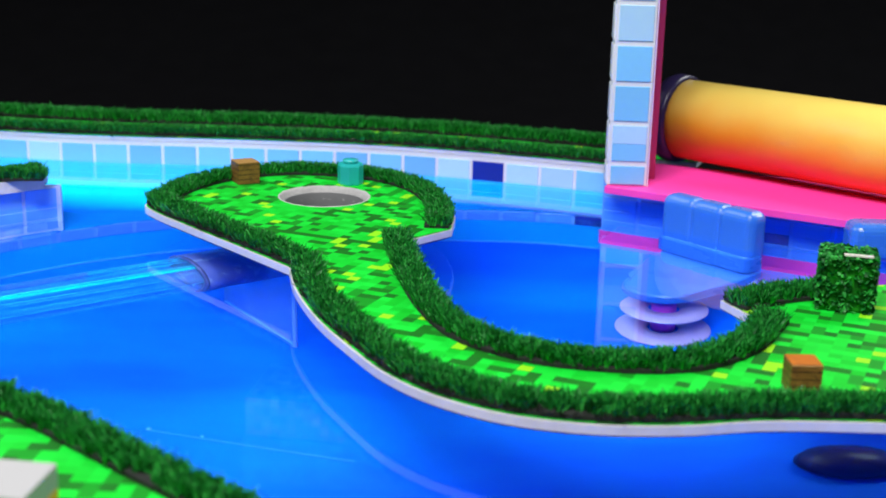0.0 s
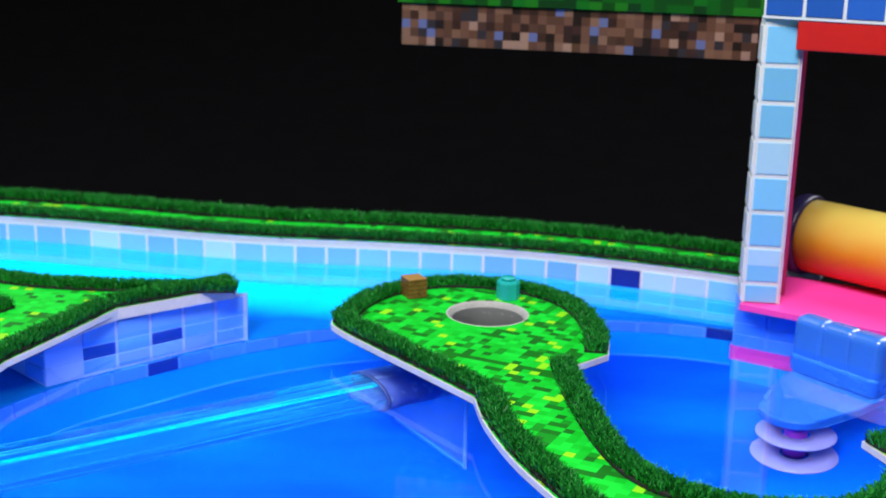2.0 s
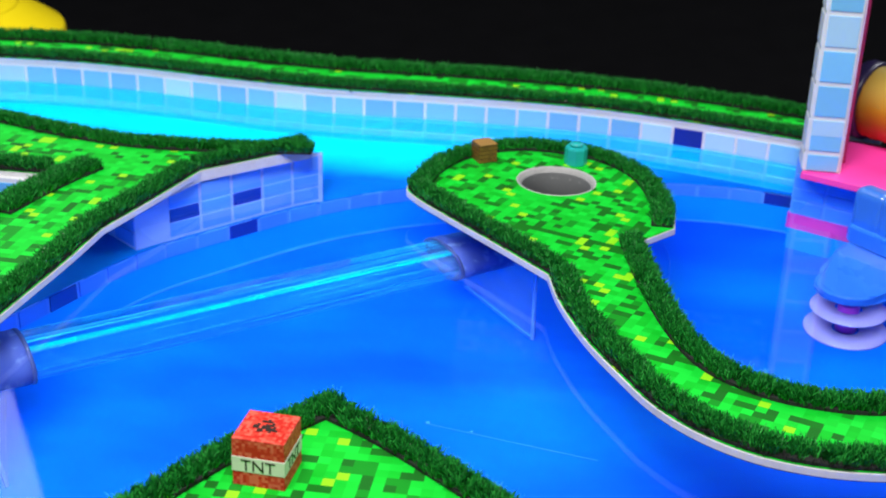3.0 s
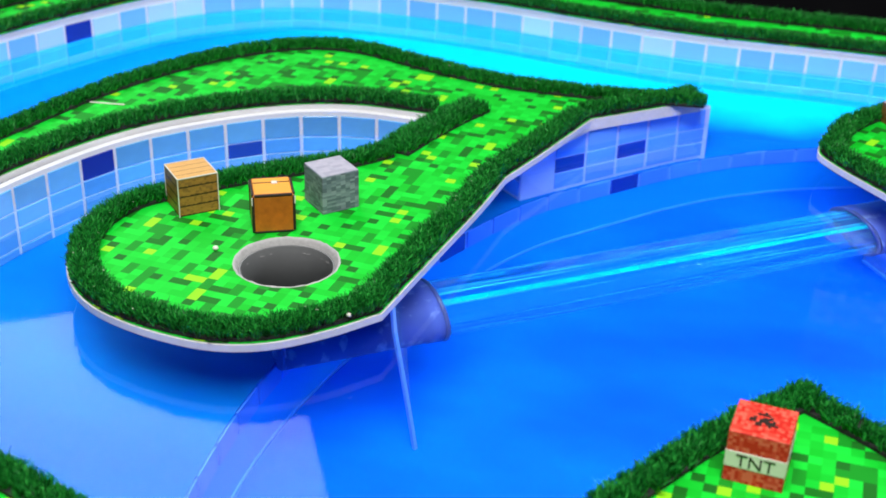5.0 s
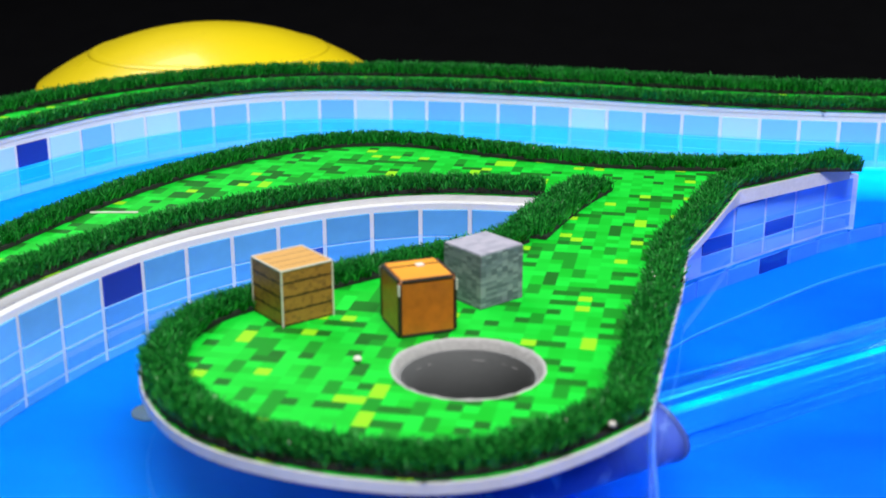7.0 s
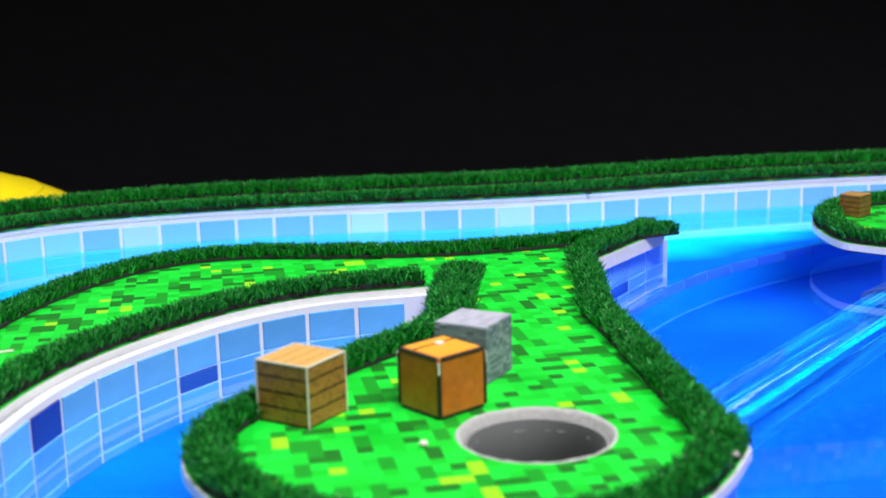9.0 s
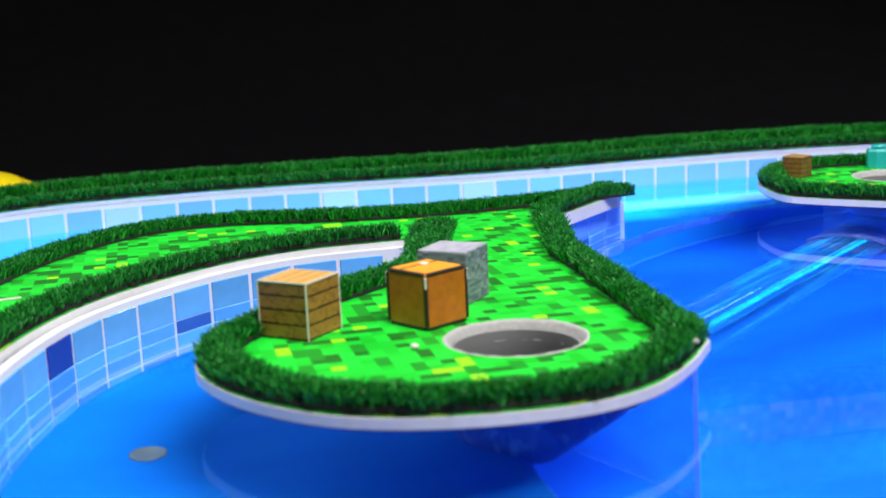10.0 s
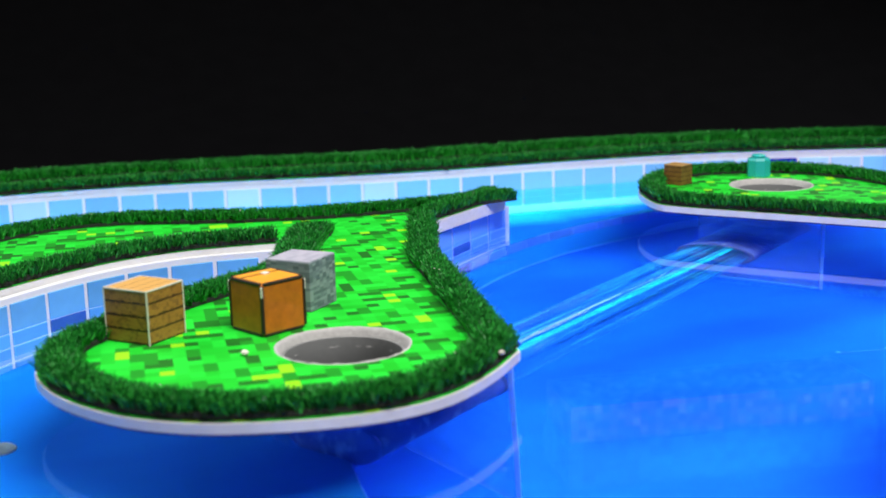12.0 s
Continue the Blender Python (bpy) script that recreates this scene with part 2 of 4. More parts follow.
LILAC = plain("white_spool_flange", (0.36, 0.31, 0.64), 0.4, 0.08, 200)
YELLOW = plain("yellow_plastic", (0.86, 0.66, 0.008), 0.3, 0.06, 80, 0.03, coat=0.3)
BALL = plain("amber_plastic", (0.86, 0.50, 0.035), 0.3, 0.10, 80, 0.03, coat=0.3)
TEAL = plain("teal_plastic", (0.015, 0.44, 0.43), 0.35, 0.12, 300)
RING = plain("dark_purple_ring", (0.018, 0.012, 0.06), 0.35, 0.2, 200)
PAPER = plain("white_paper_edge", (0.66, 0.63, 0.57), 0.6, 0.1, 600)
ICING = plain("white_paper_top", (0.37, 0.37, 0.37), 0.6, 0.12, 600)
INK = plain("black_ink", (0.02, 0.012, 0.008), 0.5, 0.2, 600)
ORANGE = plain("orange_print", (0.46, 0.135, 0.008), 0.42, 0.95, 230, 0.12, coat=0.15)
AMBER = plain("light_orange_print", (0.80, 0.34, 0.03), 0.45, 0.18, 150, 0.05)
REDINK = pixel_print("red_print", [(0.52, 0.02, 0.012), (0.62, 0.05, 0.03), (0.70, 0.11, 0.07)], 0.0019)
CREAM = plain("cream_print", (0.66, 0.66, 0.56), 0.5, 0.12, 400)
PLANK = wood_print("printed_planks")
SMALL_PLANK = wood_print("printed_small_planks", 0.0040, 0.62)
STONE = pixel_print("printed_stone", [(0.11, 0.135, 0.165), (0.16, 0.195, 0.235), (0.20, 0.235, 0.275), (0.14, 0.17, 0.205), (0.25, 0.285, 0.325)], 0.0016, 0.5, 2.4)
# paler greys for the top face: light from above is in the print
STONE_LIT_TOP = pixel_print("printed_stone_lit_top", [(0.33, 0.33, 0.40), (0.38, 0.38, 0.45), (0.41, 0.40, 0.47), (0.35, 0.35, 0.42)], 0.0019, 0.5, 2.0)
DIRT = pixel_print("printed_dirt", [(0.012, 0.006, 0.004), (0.04, 0.016, 0.010), (0.10, 0.043, 0.025), (0.16, 0.08, 0.048), (0.06, 0.027, 0.017), (0.28, 0.165, 0.12), (0.025, 0.020, 0.024), (0.12, 0.055, 0.035), (0.19, 0.10, 0.065), (0.03, 0.012, 0.008), (0.08, 0.035, 0.02), (0.14, 0.065, 0.04), (0.05, 0.02, 0.012), (0.10, 0.12, 0.26)], 0.0086)
SOD = pixel_print("printed_sod", [(0.001, 0.050, 0.003), (0.001, 0.085, 0.004), (0.002, 0.12, 0.006), (0.001, 0.032, 0.003), (0.008, 0.14, 0.006)], 0.0125)
LEAF = pixel_print("printed_leaves", [(0.006, 0.10, 0.006), (0.012, 0.20, 0.010), (0.008, 0.15, 0.008), (0.004, 0.06, 0.004)], 0.004)
COIN = plain("dull_coin", (0.30, 0.30, 0.26), 0.4, 0.3, 400, 0.2, metal=0.6)

WATER, wt, wp = shader("still_water")
wt.nodes.remove(wp)
wr, wg, wf, wx, wb = (wt.nodes.new("ShaderNode" + k) for k in ("BsdfRefraction", "BsdfGlossy", "Fresnel", "MixShader", "Bump"))
wr.inputs["Color"].default_value, wr.inputs["IOR"].default_value, wr.inputs["Roughness"].default_value = (0.72, 0.88, 1.0, 1), 1.333, 0.0
wg.inputs["Color"].default_value, wg.inputs["Roughness"].default_value, wf.inputs["IOR"].default_value = (0.95, 0.97, 1.0, 1), 0.026, 1.333
wb.inputs["Strength"].default_value, wb.inputs["Distance"].default_value = 0.02, 0.002
wt.links.new(noise_of(wt, coords(wt), 14, 2), wb.inputs["Height"])
for k in (wr, wg, wf):
    wt.links.new(wb.outputs[0], k.inputs["Normal"])
wt.links.new(maths(wt, "MULTIPLY", wf.outputs[0], 0.95), wx.inputs[0])
for k, s in ((1, wr), (2, wg)):
    wt.links.new(s.outputs[0], wx.inputs[k])
wt.links.new(wx.outputs[0], wt.nodes["Material Output"].inputs[0])
AIRTUBE, at_, ag = clear("clear_tube_bore", (0.96, 0.98, 1.0), 0.671)
wet, both = at_.nodes.new("ShaderNodeBsdfTransparent"), at_.nodes.new("ShaderNodeMixShader")
wet.inputs[0].default_value, both.inputs[0].default_value = (0.80, 0.88, 1.0, 1), 0.42
at_.links.new(ag.outputs[0], both.inputs[1])
at_.links.new(wet.outputs[0], both.inputs[2])
at_.links.new(both.outputs[0], at_.nodes["Material Output"].inputs[0])
ACRYLIC, ac_, acg = clear("clear_tube_wall", (0.96, 0.98, 1.0), 1.118)
am = ac_.nodes.new("ShaderNodeMapping")
am.inputs["Scale"].default_value = (330, 330, 4)
ac_.links.new(coords(ac_), am.inputs[0])
# cyan diffuse streaks paint in the reflections along the tube wall
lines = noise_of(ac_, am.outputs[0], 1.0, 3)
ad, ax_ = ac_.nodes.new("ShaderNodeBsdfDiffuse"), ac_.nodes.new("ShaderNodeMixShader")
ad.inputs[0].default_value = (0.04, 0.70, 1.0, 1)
painted_streaks = maths(ac_, "MINIMUM", maths(ac_, "MAXIMUM", maths(ac_, "MULTIPLY", maths(ac_, "SUBTRACT", lines, 0.545), 5.0), 0.025), 0.6)
ac_.links.new(painted_streaks, ax_.inputs[0])
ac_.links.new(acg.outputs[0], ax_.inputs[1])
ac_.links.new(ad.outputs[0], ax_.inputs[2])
ac_.links.new(ax_.outputs[0], ac_.nodes["Material Output"].inputs[0])
# cyan colour for the reflection streak painted along the swim tube
TUBE_STREAK = thin_clear("painted_cyan_streak", (0.75, 0.95, 1.0), (0.0, 0.80, 1.0), 0.30)
SKIRT = thin_clear("clear_acrylic", (0.90, 0.96, 1.0), (0.24, 0.56, 1.0), 0.20)
PALE_EDGE = plain("polished_acrylic_edge", (0.21, 0.46, 0.94), 0.3, 0.15, 200)
BEAD = plain("pale_silicone_bead", (0.040, 0.303, 0.92), 0.4, 0.1, 200)

# red low down paints in light bounced off the pink board
tube_bounce_paint, tt, tb = shader("tube_with_painted_bounce", 0.3)
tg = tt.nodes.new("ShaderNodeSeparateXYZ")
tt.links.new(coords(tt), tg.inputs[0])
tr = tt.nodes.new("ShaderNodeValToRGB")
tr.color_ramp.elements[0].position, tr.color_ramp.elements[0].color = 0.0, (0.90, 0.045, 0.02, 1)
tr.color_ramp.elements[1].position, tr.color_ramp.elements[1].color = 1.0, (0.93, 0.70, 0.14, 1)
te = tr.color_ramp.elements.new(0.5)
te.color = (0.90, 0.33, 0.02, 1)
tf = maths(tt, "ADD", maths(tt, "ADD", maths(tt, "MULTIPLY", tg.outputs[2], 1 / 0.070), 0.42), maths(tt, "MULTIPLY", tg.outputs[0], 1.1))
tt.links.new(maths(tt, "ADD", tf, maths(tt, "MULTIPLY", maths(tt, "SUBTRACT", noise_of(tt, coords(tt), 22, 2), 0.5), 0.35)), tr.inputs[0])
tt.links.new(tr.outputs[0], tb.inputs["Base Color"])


# ---- building helpers ----
def mesh_of(name, verts, faces, material, smooth=False):
    me = bpy.data.meshes.new(name)
    me.from_pydata([tuple(v) for v in verts], [], faces)
    me.materials.append(material)
    if smooth:
        me.polygons.foreach_set("use_smooth", [True] * len(me.polygons))
    me.update()
    return me


def part(name, data, parent=None, label="", material=None, m=None):
    """Links a bmesh or mesh as one object, under its parent if there is one."""
    if isinstance(data, bmesh.types.BMesh):
        me = bpy.data.meshes.new(name)
        if any(not e.is_manifold for e in data.edges):
            for q in data.faces:
                q.normal_update()
                if q.normal.z < 0:
                    q.normal_flip()
        else:
            bmesh.ops.recalc_face_normals(data, faces=data.faces[:])
        data.to_mesh(me)
        data.free()
        me.materials.append(material)
        data = me
    ob = new(name, data)
    if m is not None:
        ob.matrix_world = m
    if parent:
        ob.parent = parent
    if label:
        ob["label"] = label
    return ob


def empty(name, m, label, category, group="", kind=""):
    ob = new(name)
    ob.empty_display_size = 0.01
    ob.matrix_world = m
    return tagged(ob, label, category, group, kind)


def box_bm(sx, sy, sz, bevel=0.0, at=(0, 0, 0), segments=2):
    bm = bmesh.new()
    bmesh.ops.create_cube(bm, size=1)
    bmesh.ops.scale(bm, vec=(sx, sy, sz), verts=bm.verts)
    if bevel:
        bmesh.ops.bevel(bm, geom=bm.edges[:], offset=bevel, segments=segments, profile=0.5, affect="EDGES")
    bmesh.ops.translate(bm, vec=at, verts=bm.verts)
    return bm


def lathe(name, profile, material, steps=48, smooth=True):
    verts, faces, n = [], [], len(profile)
    for i in range(steps):
        a = 2 * math.pi * i / steps
        verts += [(r * math.cos(a), r * math.sin(a), z) for r, z in profile]
    for i in range(steps):
        j = (i + 1) % steps
        faces += [(i * n + k, j * n + k, j * n + k + 1, i * n + k + 1) for k in range(n - 1)]
    return mesh_of(name, verts, faces, material, smooth)


def spline(points, closed=False, step=0.006, sharp=()):
    """A smooth line through the points; those numbered in sharp stay corners."""
    p = [np.array(q[:2], float) for q in points]
    n, out = len(p), []
    for i in range(n if closed else n - 1):
        a, b = p[i], p[(i + 1) % n]
        before = p[i - 1] if (closed or i) else 2 * a - b
        after = p[(i + 2) % n] if (closed or i + 2 < n) else 2 * b - a
        ta = (b - a) if i in sharp else (b - before) / 2
        tb_ = (b - a) if (i + 1) % n in sharp else (after - a) / 2
        k = max(2, int(np.linalg.norm(b - a) / step))
        for j in range(k):
            u = j / k
            out.append((2 * u**3 - 3 * u**2 + 1) * a + (u**3 - 2 * u**2 + u) * ta + (3 * u**2 - 2 * u**3) * b + (u**3 - u**2) * tb_)
    if not closed:
        out.append(p[-1])
    return np.array(out)


def normals(line, closed=False):
    """The left-hand normals along a line."""
    if closed:
        d = np.roll(line, -1, 0) - np.roll(line, 1, 0)
    else:
        d = np.gradient(line, axis=0)
    d /= np.linalg.norm(d, axis=1)[:, None] + 1e-12
    return np.stack([-d[:, 1], d[:, 0]], 1)


def offset(line, dist, closed=False):
    return line + normals(line, closed) * dist


def resample(line, step):
    seg = np.linalg.norm(np.diff(line, axis=0), axis=1)
    s = np.concatenate([[0], np.cumsum(seg)])
    q = np.arange(0, s[-1], step)
    return np.stack([np.interp(q, s, line[:, 0]), np.interp(q, s, line[:, 1])], 1)


def slab(outline, top, bottom, holes=(), steps=48):
    """A flat board with round holes, as a bmesh."""
    bm = bmesh.new()
    loops = [[bm.verts.new((x, y, top)) for x, y in outline]]
    for hx, hy, r in holes:
        loops.append([bm.verts.new((hx + r * math.cos(2 * math.pi * i / steps), hy + r * math.sin(2 * math.pi * i / steps), top)) for i in range(steps)])
    edges = [bm.edges.new((l[i], l[(i + 1) % len(l)])) for l in loops for i in range(len(l))]
    bmesh.ops.triangle_fill(bm, use_beauty=True, use_dissolve=False, edges=edges)
    if bottom is not None:
        ext = bmesh.ops.extrude_face_region(bm, geom=bm.faces[:])
        bmesh.ops.translate(bm, vec=(0, 0, bottom - top), verts=[v for v in ext["geom"] if isinstance(v, bmesh.types.BMVert)])
    return bm


def ribbon(line, top, bottom, thick, closed=False):
    """A wall along a line, thick to its left."""
    a, b = line, offset(line, thick, closed)
    n = len(line)
    verts = [(*q, top) for q in a] + [(*q, bottom) for q in a] + [(*q, top) for q in b] + [(*q, bottom) for q in b]
    faces = []
    for i in range(n if closed else n - 1):
        j = (i + 1) % n
        faces += [(i, j, n + j, n + i), (2 * n + j, 2 * n + i, 3 * n + i, 3 * n + j), (2 * n + i, 2 * n + j, j, i), (n + i, n + j, 3 * n + j, 3 * n + i)]
    if not closed:
        faces += [(0, n, 3 * n, 2 * n), (n - 1, 3 * n - 1, 4 * n - 1, 2 * n - 1)]
    return verts, faces


def blades(name, line, inset, width, height, per_cm, material, seed):
    """Plastic grass blades on a strip along a line, which lies inset to its left."""
    rng = np.random.default_rng(seed)
    mid = resample(offset(line, inset), 0.001)
    nrm = normals(mid)
    n = int(len(mid) * per_cm / 2.0)
    tufts = max(4, n // 11)
    tk, ts = rng.integers(0, len(mid), tufts), rng.uniform(-1, 1, tufts)
    tl, th_ = rng.normal(0, 0.075, (tufts, 2)), rng.uniform(0.88, 1.05, tufts)
    which = rng.integers(0, tufts, n)
    k, side = tk[which], ts[which]
    fan = rng.normal(0, 1, (n, 2))
    base = mid[k] + nrm[k] * (side * width / 2)[:, None] + fan * 0.0007
    tall = height * rng.uniform(0.78, 1.04, n) * th_[which] * (1 - 0.22 * np.abs(side) ** 3)
    lean = nrm[k] * (side * 0.10)[:, None] + tl[which] + fan * 0.11
    face = rng.uniform(0, 2 * math.pi, n)
    w = rng.uniform(0.00028, 0.00055, n)
    sx = np.stack([np.cos(face), np.sin(face)], 1) * w[:, None]
    z0 = np.full(n, 0.002)
    m = base + lean * (tall * 0.45)[:, None]
    e = base + (lean * 1.15 + rng.normal(0, 0.13, (n, 2))) * tall[:, None]
    P = np.zeros((n, 6, 3))
    P[:, 0, :2], P[:, 0, 2] = base - sx, z0
    P[:, 1, :2], P[:, 1, 2] = base + sx, z0
    P[:, 2, :2], P[:, 2, 2] = m + sx * 0.95, tall * 0.6
    P[:, 3, :2], P[:, 3, 2] = m - sx * 0.95, tall * 0.6
    P[:, 4, :2], P[:, 4, 2] = e + sx * 0.55, tall * 0.98
    P[:, 5, :2], P[:, 5, 2] = e - sx * 0.35, tall
    idx = np.arange(n)[:, None] * 6
    faces = [tuple(f) for f in (idx + np.array([0, 1, 2, 3])).tolist()] + [tuple(f) for f in (idx + np.array([3, 2, 4, 5])).tolist()]
    return mesh_of(name, P.reshape(-1, 3).tolist(), faces, material)


def pale_specks(line, inset, width, height, count, seed):
    """Tiny pale specks scattered between the blades."""
    rng = np.random.default_rng(seed)
    mid = resample(offset(line, inset), 0.001)
    nrm = normals(mid)
    verts, faces = [], []
    for _ in range(count):
        k = int(rng.integers(0, len(mid)))
        c = np.array([*(mid[k] + nrm[k] * rng.uniform(-0.55, 0.5) * width), height * rng.uniform(0.35, 0.97)])
        i = len(verts)
        verts += [tuple(c + q) for q in rng.normal(0, 0.00042, (4, 3))]
        faces += [(i, i + 1, i + 2), (i, i + 3, i + 1), (i, i + 2, i + 3), (i + 1, i + 3, i + 2)]
    return mesh_of("pale_specks", verts, faces, CREAM)


def border(parent, line, seed, inset=0.0116, width=0.0172, height=0.0108, per_cm=72, specks=0):
    """A strip of artificial turf along a board's edge, on its black backing."""
    strip = part("grass_border", blades("grass_border", line, inset, width, height, per_cm, BLADE, seed), parent, "dark green artificial grass edging")
    strip["kind"] = "stuff"
    v, f = ribbon(offset(line, inset - width / 2 - 0.0006), 0.0026, 0.0003, width + 0.001)
    part("backing_strip", mesh_of("backing_strip", v, f, BACKING), strip, "black turf backing")
    part("backing_fringe", blades("backing_fringe", line, inset - width / 2 + 0.0004, 0.0026, 0.0042, 22, BACKING, seed + 500), strip, "frayed black backing threads")
    if specks:
        part("pale_specks", pale_specks(line, inset, width, height, specks, seed + 900), strip, "tiny pale specks scattered in the grass")["kind"] = "stuff"
    return strip


def island(name, outline, holes, turf, label, category="island", base=-0.0055):
    top = empty(name, pose(0, 0, 0), label, category)
    part("deck_board", slab(outline, -0.0006, base, holes), top, "white foam board", WHITE)
    # added dark sheet: darkens the mirrored underside and the shade below it
    if holes:
        part("underside", slab(offset(outline, 0.0010, True), base - 0.0002, base - 0.0012, [(x, y, r + 0.0046) for x, y, r in holes]), top, "deep blue sheet added under the board to deepen its shade", UNDER_SHADE)
    part("turf_sheet", slab(offset(outline, 0.0012, True), 0.0, None, [(x, y, r + 0.0004) for x, y, r in holes]), top, "printed pixel turf paper in bright greens", turf)
    return top


# ---- the studio: a seamless black cloth sweep ----
room = slab([(-4, -2.5), (4, -2.5), (4, 1.9), (-4, 1.9)], -0.26, -0.28)
tagged(part("ground", room, None, "", BLACK), "black cloth covered studio floor", "floor", kind="structure")
sweep = [(1.9 + 2.6 * math.sin(a), -0.26 + 2.6 * (1 - math.cos(a))) for a in np.linspace(0, math.pi / 2, 40)] + [(4.5, 3.2)]
n = len(sweep)
verts = [(x, y + s, z - s) for s in (0, 0.02) for x in (-4, 4) for y, z in sweep]
faces = [(i, i + 1, n + i + 1, n + i) for i in range(n - 1)] + [(2 * n + i + 1, 2 * n + i, 3 * n + i, 3 * n + i + 1) for i in range(n - 1)]
tagged(part("backdrop", mesh_of("backdrop", verts, faces, BLACK, True)), "seamless black studio backdrop cloth", "backdrop", kind="structure")
for nm, (x, y, sx, sy) in {"wall_south": (0, -2.5, 8.1, 0.05), "wall_west": (-4, 1, 0.05, 7), "wall_east": (4, 1, 0.05, 7)}.items():
    tagged(part(nm, box_bm(sx, sy, 3.4, 0, (x, y, 1.5)), None, "", BLACK), "plain black studio cloth wall", "wall", kind="structure")
tagged(part("ceiling", box_bm(8.1, 7.1, 0.05, 0, (0, 1, 3.2)), None, "", BLACK), "plain black studio ceiling", "ceiling", kind="structure")

# ---- the pool ----
LEVEL, LEDGE, DEEP = -0.026, -0.113, -0.213
HR, HL, HOLE = (-0.116, 1.028), (-0.5955, 0.668), 0.0364
FAR = spline([(-1.08, 0.90), (-1.035, 1.03), (-0.965, 1.17), (-0.90, 1.245), (-0.82, 1.290), (-0.71, 1.300), (-0.60, 1.292), (-0.47, 1.270), (-0.36, 1.258), (-0.24, 1.258), (-0.12, 1.252), (-0.035, 1.238), (0.05, 1.214), (0.125, 1.188), (0.20, 1.160)])
ARC = spline([(-0.490, 0.12), (-0.545, 0.26), (-0.580, 0.39), (-0.596, 0.489), (-0.601, 0.550), (-0.602, 0.605), (-0.598, 0.657), (-0.590, 0.702), (-0.580, 0.744), (-0.566, 0.785), (-0.548, 0.821), (-0.526, 0.867), (-0.500, 0.919), (-0.470, 0.964), (-0.423, 1.012), (-0.374, 1.061), (-0.332, 1.095), (-0.300, 1.115), (-0.267, 1.133), (-0.20, 1.159), (-0.12, 1.180), (-0.05, 1.191), (0.002, 1.195), (0.065, 1.194), (0.128, 1.180), (0.205, 1.150)])
pool_rim = [(-1.10, 0.12), (0.62, 0.12), (0.62, 1.10), (0.20, 1.14)] + [tuple(q) for q in FAR[::-4]] + [(-1.10, 0.85)]
tagged(part("pool_floor", slab(pool_rim, DEEP, DEEP - 0.005), None, "", BLUE), "deep blue pool floor", "pool floor", kind="structure")
ledge_rim = [tuple(q) for q in ARC[::2]] + [tuple(q) for q in FAR[-8::-4]] + [(-1.10, 0.85), (-1.10, 0.12), (-0.46, 0.12)]
tagged(part("pool_ledge", slab(ledge_rim, LEDGE, LEDGE - 0.005), None, "", LEDGE_BLUE), "blue shallow ledge round the pool", "pool ledge", kind="structure")
# ledge strip along the far wall; a cyan pool of light is in its colours
cyan_glow_paint, ct, cb = shader("painted_cyan_glow", 0.6)
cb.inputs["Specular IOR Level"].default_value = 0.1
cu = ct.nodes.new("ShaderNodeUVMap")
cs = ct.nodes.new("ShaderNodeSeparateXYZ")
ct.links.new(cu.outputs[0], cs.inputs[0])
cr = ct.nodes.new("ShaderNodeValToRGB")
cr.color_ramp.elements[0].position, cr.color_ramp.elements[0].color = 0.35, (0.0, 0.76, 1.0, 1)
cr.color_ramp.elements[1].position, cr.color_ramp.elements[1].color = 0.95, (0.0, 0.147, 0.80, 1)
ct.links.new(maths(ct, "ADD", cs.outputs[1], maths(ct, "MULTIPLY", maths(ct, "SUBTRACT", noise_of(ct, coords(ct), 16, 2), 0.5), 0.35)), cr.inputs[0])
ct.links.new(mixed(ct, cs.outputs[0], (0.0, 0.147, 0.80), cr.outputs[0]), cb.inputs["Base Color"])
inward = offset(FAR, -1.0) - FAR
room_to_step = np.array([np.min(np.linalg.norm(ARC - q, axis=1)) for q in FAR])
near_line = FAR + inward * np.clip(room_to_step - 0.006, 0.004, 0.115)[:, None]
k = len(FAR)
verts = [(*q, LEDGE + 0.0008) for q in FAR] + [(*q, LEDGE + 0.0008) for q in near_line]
me = mesh_of("cyan_glow_strip", verts, [(i + k, i + k + 1, i + 1, i) for i in range(k - 1)], cyan_glow_paint)
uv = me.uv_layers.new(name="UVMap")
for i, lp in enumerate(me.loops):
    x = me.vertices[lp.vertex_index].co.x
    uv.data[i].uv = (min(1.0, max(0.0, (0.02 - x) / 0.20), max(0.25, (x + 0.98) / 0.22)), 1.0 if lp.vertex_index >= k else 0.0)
tagged(part("cyan_glow_strip", me), "ledge strip painted with a cyan glow fading to blue", "liner", kind="structure")
surface = part("water", slab(pool_rim, LEVEL, None, [(*HR, 0.0324), (*HL, 0.0324)]), None, "", WATER)
surface.visible_shadow = False
tagged(surface, "clear still water filling the pool", "water", kind="structure")

PITCH, JOINT = 0.0337, 0.0032
tile_mesh = {}


def tile_data(material, high):
    key = (material.name, round(high, 4))
    if key not in tile_mesh:
        bm = box_bm(PITCH - JOINT, 0.0016, high, 0.0004, segments=1)
        me = bpy.data.meshes.new("tile")
        bm.to_mesh(me)
        bm.free()
        me.materials.append(material)
        tile_mesh[key] = me
    return tile_mesh[key]


